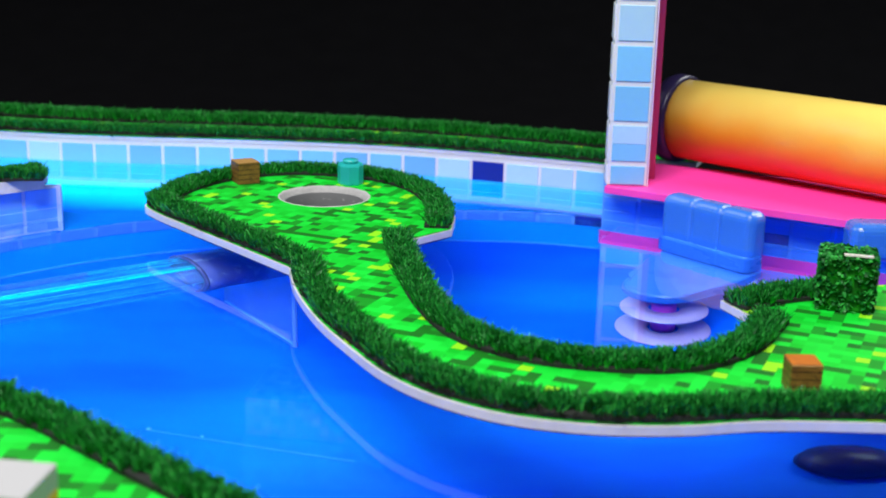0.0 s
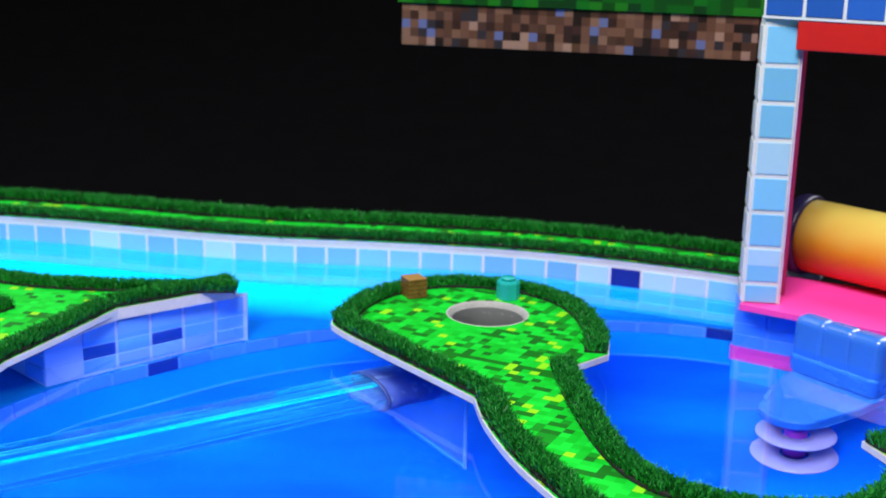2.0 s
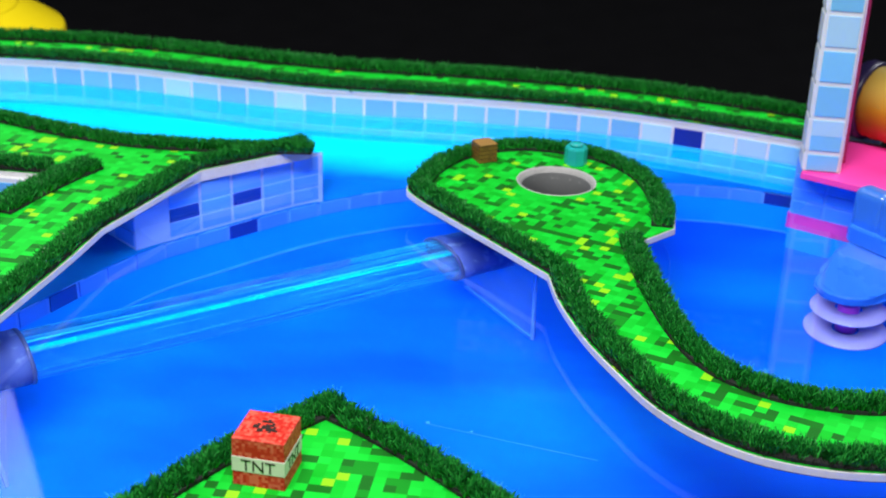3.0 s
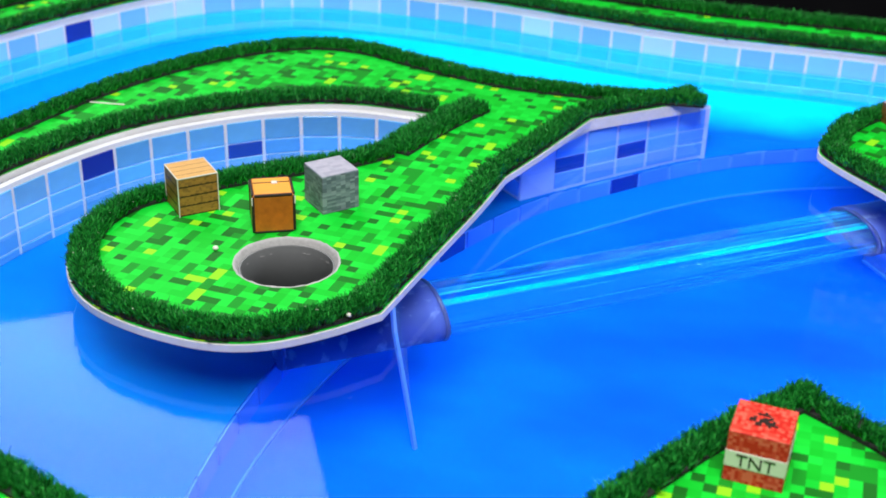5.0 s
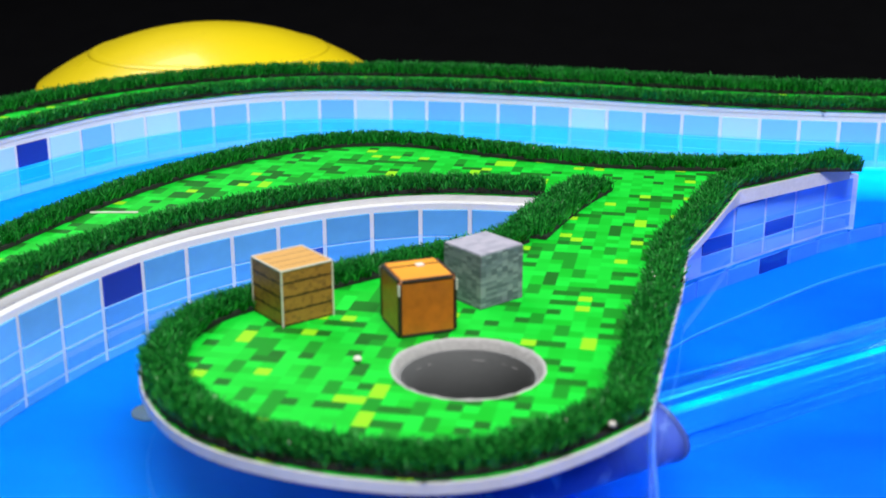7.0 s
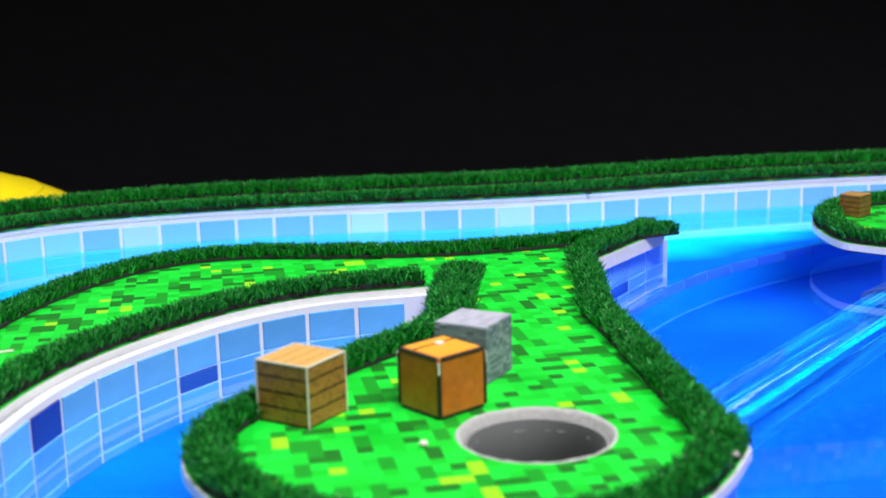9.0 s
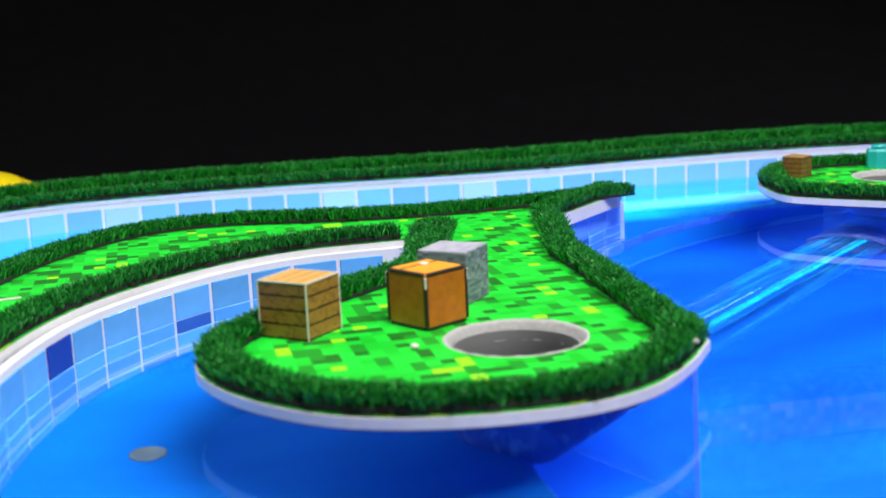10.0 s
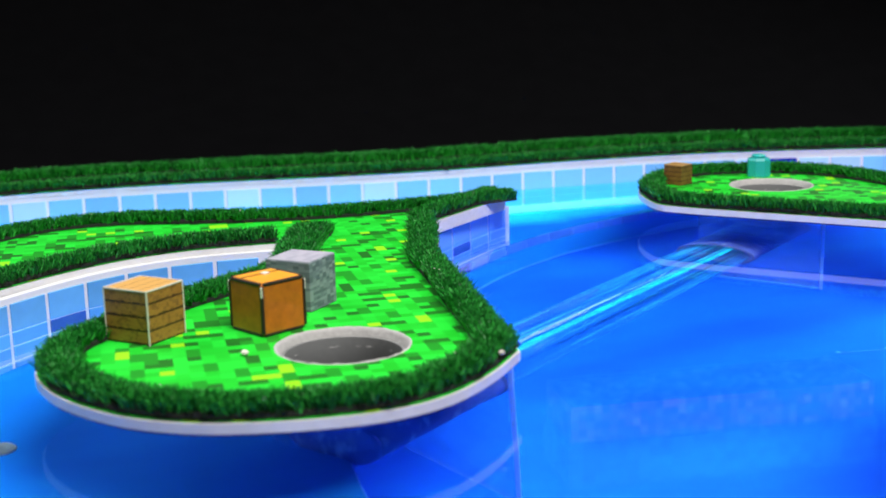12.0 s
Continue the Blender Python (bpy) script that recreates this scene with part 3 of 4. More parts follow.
def tiled_wall(name, line, top, bottom, label, first, seed, thick=0.006, dark=(), from_end=False, tile=None, joint=None, short=0.0, anchor=None, navy=()):
    """A wall along a line (faced on its right-hand side) with rows of small square tiles.
    short: height of a cut top row; anchor: a place where a joint runs; navy: places and rows of dark tiles."""
    v, f = ribbon(line, top, bottom, thick)
    wall = tagged(part(name, mesh_of(name, v, f, joint or GROUT)), label, "pool wall", kind="structure")
    rng = random.Random(seed)
    if anchor:
        at = int(np.argmin(np.linalg.norm(line - np.array(anchor), axis=1)))
        gone = float(np.sum(np.linalg.norm(np.diff(line[:at + 1], axis=0), axis=1))) % PITCH
        line = resample(line, 0.001)[int(gone / 0.001):]
    feet = resample(line[::-1], PITCH)[::-1] if from_end else resample(line, PITCH)
    count = len(feet) - 1
    mids = (feet[:-1] + feet[1:]) / 2
    dark = set(dark) | {(int(np.argmin(np.linalg.norm(mids - np.array((x, y)), axis=1))), r) for x, y, r in navy}
    z, row = top - first, 0
    while z - 0.006 > bottom:
        high = min(short if short and not row else PITCH - JOINT, z - bottom - 0.001)
        for i, q in enumerate(feet[:-1]):
            q2 = feet[i + 1]
            ang = math.degrees(math.atan2(q2[1] - q[1], q2[0] - q[0]))
            k = count - 1 - i if from_end else i
            mat = NAVY if (k, row) in dark else tile or (PALE if rng.random() < 0.3 else TILE)
            out = mids[i] - np.array([-(q2 - q)[1], (q2 - q)[0]]) / PITCH * 0.0004
            part("tile", tile_data(mat, high), wall, "", None, pose(out[0], out[1], z - high / 2, 0, 0, ang))
        z -= high + JOINT
        row += 1
    return wall


# lines run so that the water lies on their right-hand side
tiled_wall("wall_far", FAR, -0.0045, -0.0325, "white grouted pool wall with light blue tiles", 0.0045, 3, dark=((6, 0),), navy=((0.018, 1.227, 0),))
tiled_wall("wall_far_foot", offset(FAR, 0.0004), -0.0325, LEDGE, "tiled foot of the pool wall, underwater cyan glow in its colour", 0.0004, 4, short=0.0060, tile=FOOT_TILE, joint=FOOT_JOINT)
tiled_wall("wall_arc", ARC, LEDGE - 0.0004, LEDGE - 0.0337, "tiled step between ledge and deep pool", 0.002, 5, 0.003, anchor=(-0.421, 1.011), navy=((-0.411, 1.022, 0), (-0.531, 0.856, 0), (0.113, 1.184, 0)), tile=STEP_TILE, joint=STEP_JOINT)
v, f = ribbon(ARC, LEDGE - 0.0337, DEEP, 0.003)
tagged(part("wall_deep", mesh_of("wall_deep", v, f, STEP_WALL)), "plain blue side of the deep pool", "pool wall", kind="structure")
v, f = ribbon(offset(ARC, -0.0015), DEEP + 0.003, DEEP, 0.003)
tagged(part("trim", mesh_of("trim", v, f, BEAD)), "pale silicone bead along the pool floor", "bead", kind="structure")
INNER = spline([(-0.86, 0.56), (-0.861, 0.63), (-0.853, 0.690), (-0.838, 0.75), (-0.808, 0.822), (-0.768, 0.875), (-0.71, 0.925), (-0.648, 0.951), (-0.574, 0.952)])
tiled_wall("wall_channel", INNER, -0.0045, LEDGE, "white capped channel wall with light blue tiles", 0.0040, 8, 0.006, dark=((7, 0), (11, 1), (3, 1)), short=0.0205, tile=CHANNEL_TILE)
SPIT = spline([(-0.4905, 0.9455), (-0.468, 0.970), (-0.422, 1.017), (-0.374, 1.0645), (-0.3465, 1.087)], step=0.004)
SPIT2 = spline([(-0.3465, 1.087), (-0.43, 1.080), (-0.52, 1.07)], step=0.004)
SPIT3 = np.array([(-0.5420, 0.9860), (-0.4912, 0.9450)])
tiled_wall("wall_spit", SPIT, -0.0105, LEDGE, "tiled wall under the pointed deck end", 0.0020, 11, 0.003, dark=((4, 1), (2, 1)), from_end=True, short=0.0260, tile=SPIT_TILE, joint=SPIT_JOINT)
tiled_wall("wall_spit_side", SPIT3, -0.0105, LEDGE, "tiled wall turning back under the deck", 0.0020, 13, 0.003, from_end=True, short=0.0260, tile=SPIT_TILE, joint=SPIT_JOINT)
tiled_wall("wall_spit_back", SPIT2, -0.0105, LEDGE, "tiled wall behind the pointed deck end", 0.0020, 12, 0.004, short=0.0260, tile=SPIT_TILE, joint=SPIT_JOINT)

# ---- right island with its winding path ----
R_OUT = spline([(-0.250, 0.992), (-0.240, 0.966), (-0.205, 0.925), (-0.160, 0.875), (-0.117, 0.826),
                (-0.107, 0.780), (-0.087, 0.724), (-0.064, 0.678), (-0.042, 0.640), (-0.015, 0.611), (0.020, 0.590), (0.062, 0.581), (0.105, 0.583), (0.150, 0.592), (0.23, 0.594), (0.42, 0.595),
                (0.42, 0.86), (0.225, 0.815), (0.157, 0.783), (0.171, 0.748), (0.145, 0.700), (0.110, 0.672), (0.062, 0.672), (0.030, 0.686), (0.005, 0.712), (-0.014, 0.765), (-0.030, 0.840), (-0.040, 0.905),
                (-0.012, 0.936), (-0.011, 0.985), (-0.026, 1.050), (-0.058, 1.095), (-0.105, 1.118), (-0.160, 1.120), (-0.205, 1.095), (-0.236, 1.050)], True, 0.006, (4, 15, 16, 18, 19, 27, 28))


def stretch(outline, a, b):
    """The part of a closed outline from the place nearest to a on to that nearest to b."""
    i = int(np.argmin(np.linalg.norm(outline - np.array(a), axis=1)))
    j = int(np.argmin(np.linalg.norm(outline - np.array(b), axis=1)))
    return outline[i:j + 1] if j > i else np.vstack([outline[i:], outline[:j + 1]])


right_island = island("right_island", R_OUT, [(*HR, HOLE)], TURF_R, "winding island deck with bright green pixel turf and grass edging")
border(right_island, stretch(R_OUT, (-0.012, 0.936), (-0.117, 0.826)), 21)
border(right_island, stretch(R_OUT, (-0.117, 0.826), (0.42, 0.595)), 22)
border(right_island, stretch(R_OUT, (0.23, 0.817), (0.157, 0.783)), 23, width=0.02, inset=0.014)
border(right_island, stretch(R_OUT, (0.171, 0.748), (-0.040, 0.905)), 24)

# ---- left island: round head, neck, pointed end and long arm ----
L_OUT = spline([(-0.512, 0.622), (-0.500, 0.715), (-0.490, 0.790), (-0.484, 0.852), (-0.465, 0.912), (-0.441, 0.994), (-0.353, 1.072),
                (-0.43, 1.062), (-0.52, 1.060), (-0.60, 1.078), (-0.68, 1.105), (-0.745, 1.098), (-0.80, 1.055), (-0.845, 0.99), (-0.880, 0.91), (-0.905, 0.82), (-0.925, 0.74), (-0.94, 0.60),
                (-0.868, 0.60), (-0.861, 0.690), (-0.845, 0.755), (-0.814, 0.826), (-0.774, 0.880), (-0.71, 0.932), (-0.648, 0.957), (-0.570, 0.958),
                (-0.594, 0.872), (-0.622, 0.840), (-0.670, 0.802), (-0.712, 0.760), (-0.742, 0.724), (-0.753, 0.688), (-0.750, 0.655), (-0.738, 0.623), (-0.717, 0.593), (-0.693, 0.574), (-0.667, 0.563), (-0.635, 0.556), (-0.600, 0.555), (-0.568, 0.566), (-0.538, 0.591)], True, 0.006, (0, 3, 5, 6, 17, 18, 25, 26))
left_island = island("left_island", L_OUT, [(*HL, HOLE)], TURF_L, "island deck with long arm, bright pixel turf and grass edging")
border(left_island, stretch(L_OUT, (-0.622, 0.842), (-0.512, 0.622)), 31, per_cm=105, specks=46)
border(left_island, stretch(L_OUT, (-0.512, 0.622), (-0.484, 0.852)), 32, per_cm=105, specks=16)
border(left_island, stretch(L_OUT, (-0.484, 0.852), (-0.441, 0.994)), 33, per_cm=85)
border(left_island, stretch(L_OUT, (-0.441, 0.994), (-0.353, 1.072)), 34)
border(left_island, stretch(L_OUT, (-0.353, 1.072), (-0.94, 0.60)), 35, specks=24)
border(left_island, stretch(L_OUT, (-0.868, 0.60), (-0.575, 0.958)), 36, inset=0.0135, width=0.0205)
border(left_island, spline([(-0.553, 0.990), (-0.568, 0.955), (-0.582, 0.915), (-0.594, 0.872)]), 37, per_cm=130, width=0.027, inset=0.0125)
border(left_island, stretch(L_OUT, (-0.594, 0.872), (-0.622, 0.842)), 38, per_cm=85)

edge = resample(np.array([(-0.4680, 0.9300), (-0.4410, 0.9935), (-0.3535, 1.0715)]), 0.004)
foot = offset(SPIT, -0.0012)
out = np.array([foot[int(np.argmin(np.linalg.norm(foot - q, axis=1)))] for q in edge])
k = len(edge)
verts = [(*q, -0.0016) for q in edge] + [(*q, -0.0092) for q in out] + [(*q, -0.0104) for q in out] + [(*q, -0.0104) for q in edge]
faces = [(a * k + i, a * k + i + 1, (a + 1) % 4 * k + i + 1, (a + 1) % 4 * k + i) for a in range(4) for i in range(k - 1)]
faces += [(0, k, 2 * k, 3 * k), (k - 1, 4 * k - 1, 3 * k - 1, 2 * k - 1)]
tagged(part("trim", mesh_of("trim", verts, faces, CAPPING)), "worn off-white capping beside the pointed deck end", "capping", kind="structure")

# ---- far bank ----
BANK, REAR = FAR[FAR[:, 0] < 0.144], FAR[FAR[:, 0] < 0.200]
F_OUT = np.vstack([BANK[::-1], offset(REAR, 0.088), offset(REAR, 0.044)[:len(BANK) - 1:-1]])
far_bank = island("far_bank", F_OUT, [], TURF_F, "narrow far bank deck with green pixel turf between grass edgings", "bank")
border(far_bank, BANK, 41, inset=0.011, per_cm=55)
border(far_bank, offset(REAR, 0.066), 42, inset=0.011, per_cm=55, height=0.0135)

# ---- near bank ----
N_EDGE = spline([(-0.868, 0.60), (-0.850, 0.545), (-0.828, 0.503), (-0.778, 0.455), (-0.705, 0.430), (-0.640, 0.411), (-0.570, 0.385), (-0.50, 0.366), (-0.42, 0.385), (-0.364, 0.456), (-0.307, 0.549), (-0.252, 0.616),
                 (-0.197, 0.580), (-0.126, 0.521), (-0.066, 0.470), (0.02, 0.405), (0.20, 0.30), (0.45, 0.24)], False, 0.006, (11,))
N_OUT = np.vstack([N_EDGE[::-1], [(-1.05, 0.60), (-1.05, 0.10), (0.45, 0.10)]])[::-1]
near_bank = island("near_bank", N_OUT[::-1], [], TURF_F, "near bank deck with green pixel turf and grass edging", "bank")
border(near_bank, stretch(N_EDGE, (-0.868, 0.60), (-0.252, 0.616))[::-1], 51, per_cm=70)
border(near_bank, stretch(N_EDGE, (-0.252, 0.616), (0.45, 0.24))[::-1], 52, per_cm=60)

# ---- entry pipes, sleeves and the clear swimming tube ----
AXIS = Vector((HR[0] - HL[0], HR[1] - HL[1], 0)).normalized()
HEAD = math.degrees(math.atan2(AXIS.y, AXIS.x))
TUBE_Z = -0.090


def entry(name, at, turn, reach):
    p = empty(name, pose(at[0], at[1], 0, 0, 0, turn), "round grey entry pipe with a rough white collar", "pipe")
    part("pipe", lathe("pipe", [(0.0318, -0.0045), (0.0330, -0.0045), (0.0330, -0.052), (0.0318, -0.052), (0.0318, -0.0045)], PIPE), p)
    part("housing", lathe("housing", [(0.0335, -0.0060), (0.0400, -0.0060), (0.0404, -0.010), (0.0402, -0.034), (0.0375, -0.048), (0.0300, -0.058), (0.0160, -0.0625), (0.0001, -0.0630)], SLEEVE, 64), p, "dull violet plastic bowl")
    rough = random.Random(int(turn))
    prof = [(0.0319, -0.0100), (0.0325, -0.0068), (0.0336, -0.0036), (0.0347, -0.0013), (0.0356, 0.0002), (0.0365, 0.0004), (0.0370, -0.0004)]
    ring = lathe("collar", prof, COLLAR, 72)
    for vtx in ring.vertices:
        vtx.co += Vector((rough.uniform(-1, 1), rough.uniform(-1, 1), rough.uniform(-0.6, 0.8))) * 0.0004
    part("collar", ring, p, "rough white collar")
    part("bottom_plate", lathe("bottom_plate", [(0.0001, -0.0500), (0.0322, -0.0500), (0.0322, -0.0520), (0.0001, -0.0520)], PIPE), p)
    sl = lathe("sleeve", [(0.0302, -0.012), (0.0330, -0.012), (0.0330, reach - 0.014), (0.0338, reach - 0.013), (0.0338, reach - 0.001), (0.0305, reach), (0.0302, -0.012)], SLEEVE)
    sl.transform(pose(0, 0, TUBE_Z, 0, 90, 0))
    sl = part("sleeve", sl, p, "grey plastic sleeve")
    cap = lathe("end_cap", [(0.0001, -0.0135), (0.0320, -0.0135), (0.0330, -0.0125), (0.0330, -0.0105), (0.0001, -0.0105)], SLEEVE)
    cap.transform(pose(0, 0, TUBE_Z, 0, 90, 0))
    part("end_cap", cap, sl)
    for x in (reach + 0.0005,):
        lip = lathe("lip", [(0.0300, x - 0.0016), (0.0342, x - 0.0016), (0.0346, x), (0.0342, x + 0.0016), (0.0300, x + 0.0016), (0.0300, x - 0.0016)], LIP)
        lip.transform(pose(0, 0, TUBE_Z, 0, 90, 0))
        part("lip", lip, sl, "dark ring at the sleeve's mouth")
    return p


entry("entry_pipe", HR, HEAD + 180, 0.119)
entry("entry_pipe", HL, HEAD, 0.107)
span = math.dist(HR, HL)
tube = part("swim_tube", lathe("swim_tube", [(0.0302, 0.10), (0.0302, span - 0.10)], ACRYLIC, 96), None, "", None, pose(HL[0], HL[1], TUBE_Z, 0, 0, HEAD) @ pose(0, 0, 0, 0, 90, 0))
tube.visible_shadow = False
bore = part("bore", lathe("bore", [(0.0278, 0.10), (0.0278, span - 0.10)], AIRTUBE, 96), tube, "air filled bore")
bore.visible_shadow = False
# added strip near the tube's top, standing in for a long reflection
seam_streak = []
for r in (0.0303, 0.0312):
    seam_streak += [(-r * math.sin(a), -r * math.cos(a), z) for z in (0.108, span - 0.118) for a in (0.97, 1.05, 1.13)]
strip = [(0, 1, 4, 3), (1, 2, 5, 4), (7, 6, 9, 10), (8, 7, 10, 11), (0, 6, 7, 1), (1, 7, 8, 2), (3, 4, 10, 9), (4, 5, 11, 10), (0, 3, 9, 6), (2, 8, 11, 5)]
part("seam_streak", mesh_of("seam_streak", seam_streak, strip, TUBE_STREAK), tube, "bright cyan streak, a reflection painted on as a strip").visible_shadow = False
tagged(tube, "clear acrylic tube lying under water between islands", "tube")


def gusset(top_a, top_b, foot_a, foot_b, beaded):
    """An upright clear sheet under a deck, with its polished front edge and the bead at its foot."""
    bm = bmesh.new()
    d = Vector((foot_b[0] - foot_a[0], foot_b[1] - foot_a[1], 0)).normalized()
    n = Vector((-d.y, d.x, 0)) * 0.0010
    ring = [Vector((*top_a, -0.0055)), Vector((*top_b, -0.0055)), Vector((*foot_b, DEEP + 0.0005)), Vector((*foot_a, DEEP + 0.0005))]
    a, c = [bm.verts.new(p - n) for p in ring], [bm.verts.new(p + n) for p in ring]
    bm.faces.new(a)
    bm.faces.new(c[::-1])
    for i in range(4):
        bm.faces.new((a[i], c[i], c[(i + 1) % 4], a[(i + 1) % 4]))
    s = tagged(part("clear_panel", bm, None, "", SKIRT), "clear acrylic support panel under the island edge", "panel")
    e = bmesh.new()
    bmesh.ops.create_cube(e, size=1)
    run = ring[2] - ring[1]
    e.transform(Matrix.Translation((ring[1] + ring[2]) / 2) @ run.to_track_quat("Z", "Y").to_matrix().to_4x4() @ Matrix.Diagonal((0.0026, 0.0026, run.length, 1)))
    part("edge_strip", e, s, "polished pale edge", PALE_EDGE)
    if not beaded:
        return s
    run = ring[3] - ring[2]
    e = bmesh.new()
    bmesh.ops.create_cube(e, size=1)
    e.transform(Matrix.Translation((ring[3] + ring[2]) / 2 + Vector((0, 0, 0.001))) @ run.to_track_quat("Z", "Y").to_matrix().to_4x4() @ Matrix.Diagonal((0.003, 0.005, run.length, 1)))
    part("foot_bead", e, s, "pale silicone bead", BEAD)
    return s


gusset((-0.195, 1.015), (-0.128, 0.927), (-0.195, 1.015), (-0.127, 0.930), True)
gusset((-0.545, 0.765), (-0.511, 0.6405), (-0.545, 0.765), (-0.4995, 0.660), False)

# ---- paper blocks and small things ----
def edges_of(side, parent, material, w=0.0007, which=((1, 1), (-1, 1), (1, -1), (-1, -1))):
    """Worn paper edges: the uprights and the top edges of a folded cube."""
    h = side / 2
    for a, b in which:
        part("paper_edge", box_bm(w, w, side, 0, (a * h, b * h, side / 2)), parent, "", material)
    for a in (1, -1):
        part("paper_edge", box_bm(side, w, w, 0, (0, a * h, side)), parent, "", material)
        part("paper_edge", box_bm(w, side, w, 0, (a * h, 0, side)), parent, "", material)


def cube_thing(name, side, m, material, label, lid=None, edge=PAPER):
    c = empty(name, m, label, "block", "paper blocks on the islands")
    part("body", box_bm(side, side, side - 0.0002, 0.0003, (0, 0, side / 2), 1), c, "", material)
    if lid:
        part("top_face", box_bm(side - 0.0008, side - 0.0008, 0.0004, 0, (0, 0, side + 0.0001)), c, "", lid)
    if edge:
        edges_of(side, c, edge)
    return c


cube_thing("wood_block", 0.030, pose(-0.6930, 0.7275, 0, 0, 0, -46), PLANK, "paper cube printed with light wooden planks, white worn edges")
cube_thing("stone_block", 0.030, pose(-0.5975, 0.7640, 0, 0, 0, 47), STONE, "paper cube printed with grey cobbled stone", STONE_LIT_TOP, None)


def chest(m):
    c = empty("chest_block", m, "orange brown printed paper treasure chest with dark worn edges", "block")
    s = 0.0300
    part("body", box_bm(s, s, s, 0.0022, (0, 0, s / 2), 3), c, "", ORANGE)
    # lid in a paler orange than the body, painting in the light on top
    lid = part("lid", box_bm(s - 0.0040, s - 0.0040, 0.0006, 0.0002, (0, 0, s + 0.0001), 1), c, "printed lid, light from above in its paler orange", AMBER)
    part("seam_streak", box_bm(s - 0.004, 0.0011, 0.0004, 0, (0, 0.0052, s + 0.0004)), lid, "", INK)
    part("lock", box_bm(0.0042, 0.0040, 0.0010, 0.0003, (0.0022, 0.0040, s + 0.0008), 1), lid, "small white lock plate", PAPER)
    h = s / 2 - 0.0006
    for a in (1, -1):
        for e in (1, -1):
            part("corner_line", box_bm(0.0022, 0.0022, s - 0.003, 0.0009, (a * h, e * h, s / 2), 2), c, "", INK)
            part("worn_corner", box_bm(0.0013, 0.0013, 0.0062, 0.0004, (a * (h + 0.0005), e * (h + 0.0005), s - 0.0048), 1), c, "white torn paper", PAPER)
        part("rim_line", box_bm(s - 0.003, 0.0020, 0.0020, 0.0008, (0, a * h, s - 0.0007), 2), c, "", INK)
        part("rim_line", box_bm(0.0020, s - 0.003, 0.0020, 0.0008, (a * h, 0, s - 0.0007), 2), c, "", INK)
        part("base_line", box_bm(s - 0.003, 0.0016, 0.0016, 0.0006, (0, a * h, 0.0010), 2), c, "", INK)
        part("base_line", box_bm(0.0016, s - 0.003, 0.0016, 0.0006, (a * h, 0, 0.0010), 2), c, "", INK)
    return c


chest(pose(-0.6262, 0.7187, 0, 0, 0, 27))


def tnt(m, side=0.030):
    c = empty("tnt_block", m, "red printed paper block with a cream lettered band", "block")
    part("body", box_bm(side, side, side, 0.0003, (0, 0, side / 2), 1), c, "", REDINK)
    part("band", box_bm(side + 0.0006, side + 0.0006, 0.010, 0.0002, (0, 0, 0.0145), 1), c, "cream paper band", CREAM)
    mark, rnd = bmesh.new(), random.Random(4)
    for i, j in ((a, b) for a in range(-4, 5) for b in range(-4, 5)):
        if rnd.random() < {0: 1.0, 1: 0.85, 2: 0.45, 3: 0.55, 4: 0.22}.get(round(math.hypot(i, j)), 0):
            bmesh.ops.create_cube(mark, size=1, matrix=Matrix.Translation((i * 0.0017, j * 0.0017, side + 0.0001)) @ Matrix.Diagonal((0.0017, 0.0017, 0.0004, 1)))
    part("fuse_mark", mark, c, "speckled black fuse mark", INK)
    for k in range(4):
        data = bpy.data.curves.new("lettering", "FONT")
        data.body, data.size, data.extrude, data.align_x = "TNT", 0.0105, 0.0001, "CENTER"
        data.materials.append(INK)
        o = new("lettering", data)
        o.matrix_world = pose(0, 0, 0, 0, 0, 90 * k) @ pose(0, -side / 2 - 0.0005, 0.0108, 90, 0, 0)
        o.parent = c
        o["label"] = "black letters"
    return c


tnt(pose(-0.2705, 0.5275, 0, 0, 0, -6), 0.0315)
cube_thing("brown_block", 0.0185, pose(-0.1865, 1.0705, 0, 0, 0, 30), SMALL_PLANK, "small brown paper cube printed with narrow planks", None, None)
cube_thing("brown_block", 0.0160, pose(0.171, 0.634, 0, 0, 0, 2), SMALL_PLANK, "small orange brown paper cube beside the path", ORANGE, None)


def jar(m):
    j = empty("teal_jar", m, "small teal plastic jar standing on the turf", "jar")
    part("body", lathe("body", [(0.0001, 0), (0.0105, 0), (0.0108, 0.001), (0.0108, 0.0155), (0.0098, 0.0175), (0.0001, 0.0178)], TEAL, 8, False), j)
    part("lid", lathe("lid", [(0.0001, 0.0178), (0.0064, 0.0178), (0.0064, 0.0205), (0.0001, 0.0208)], TEAL, 16), j)
    return j


jar(pose(-0.0995, 1.077, 0))
hedge = empty("leaf_block", pose(0.232, 0.780, 0, 0, 0, -14), "knobbly green leafy hedge cube on the turf", "block")
part("body", box_bm(0.032, 0.032, 0.032, 0.002, (0, 0, 0.016), 2), hedge, "", LEAF)
pick = random.Random(77)
verts, faces = [], []
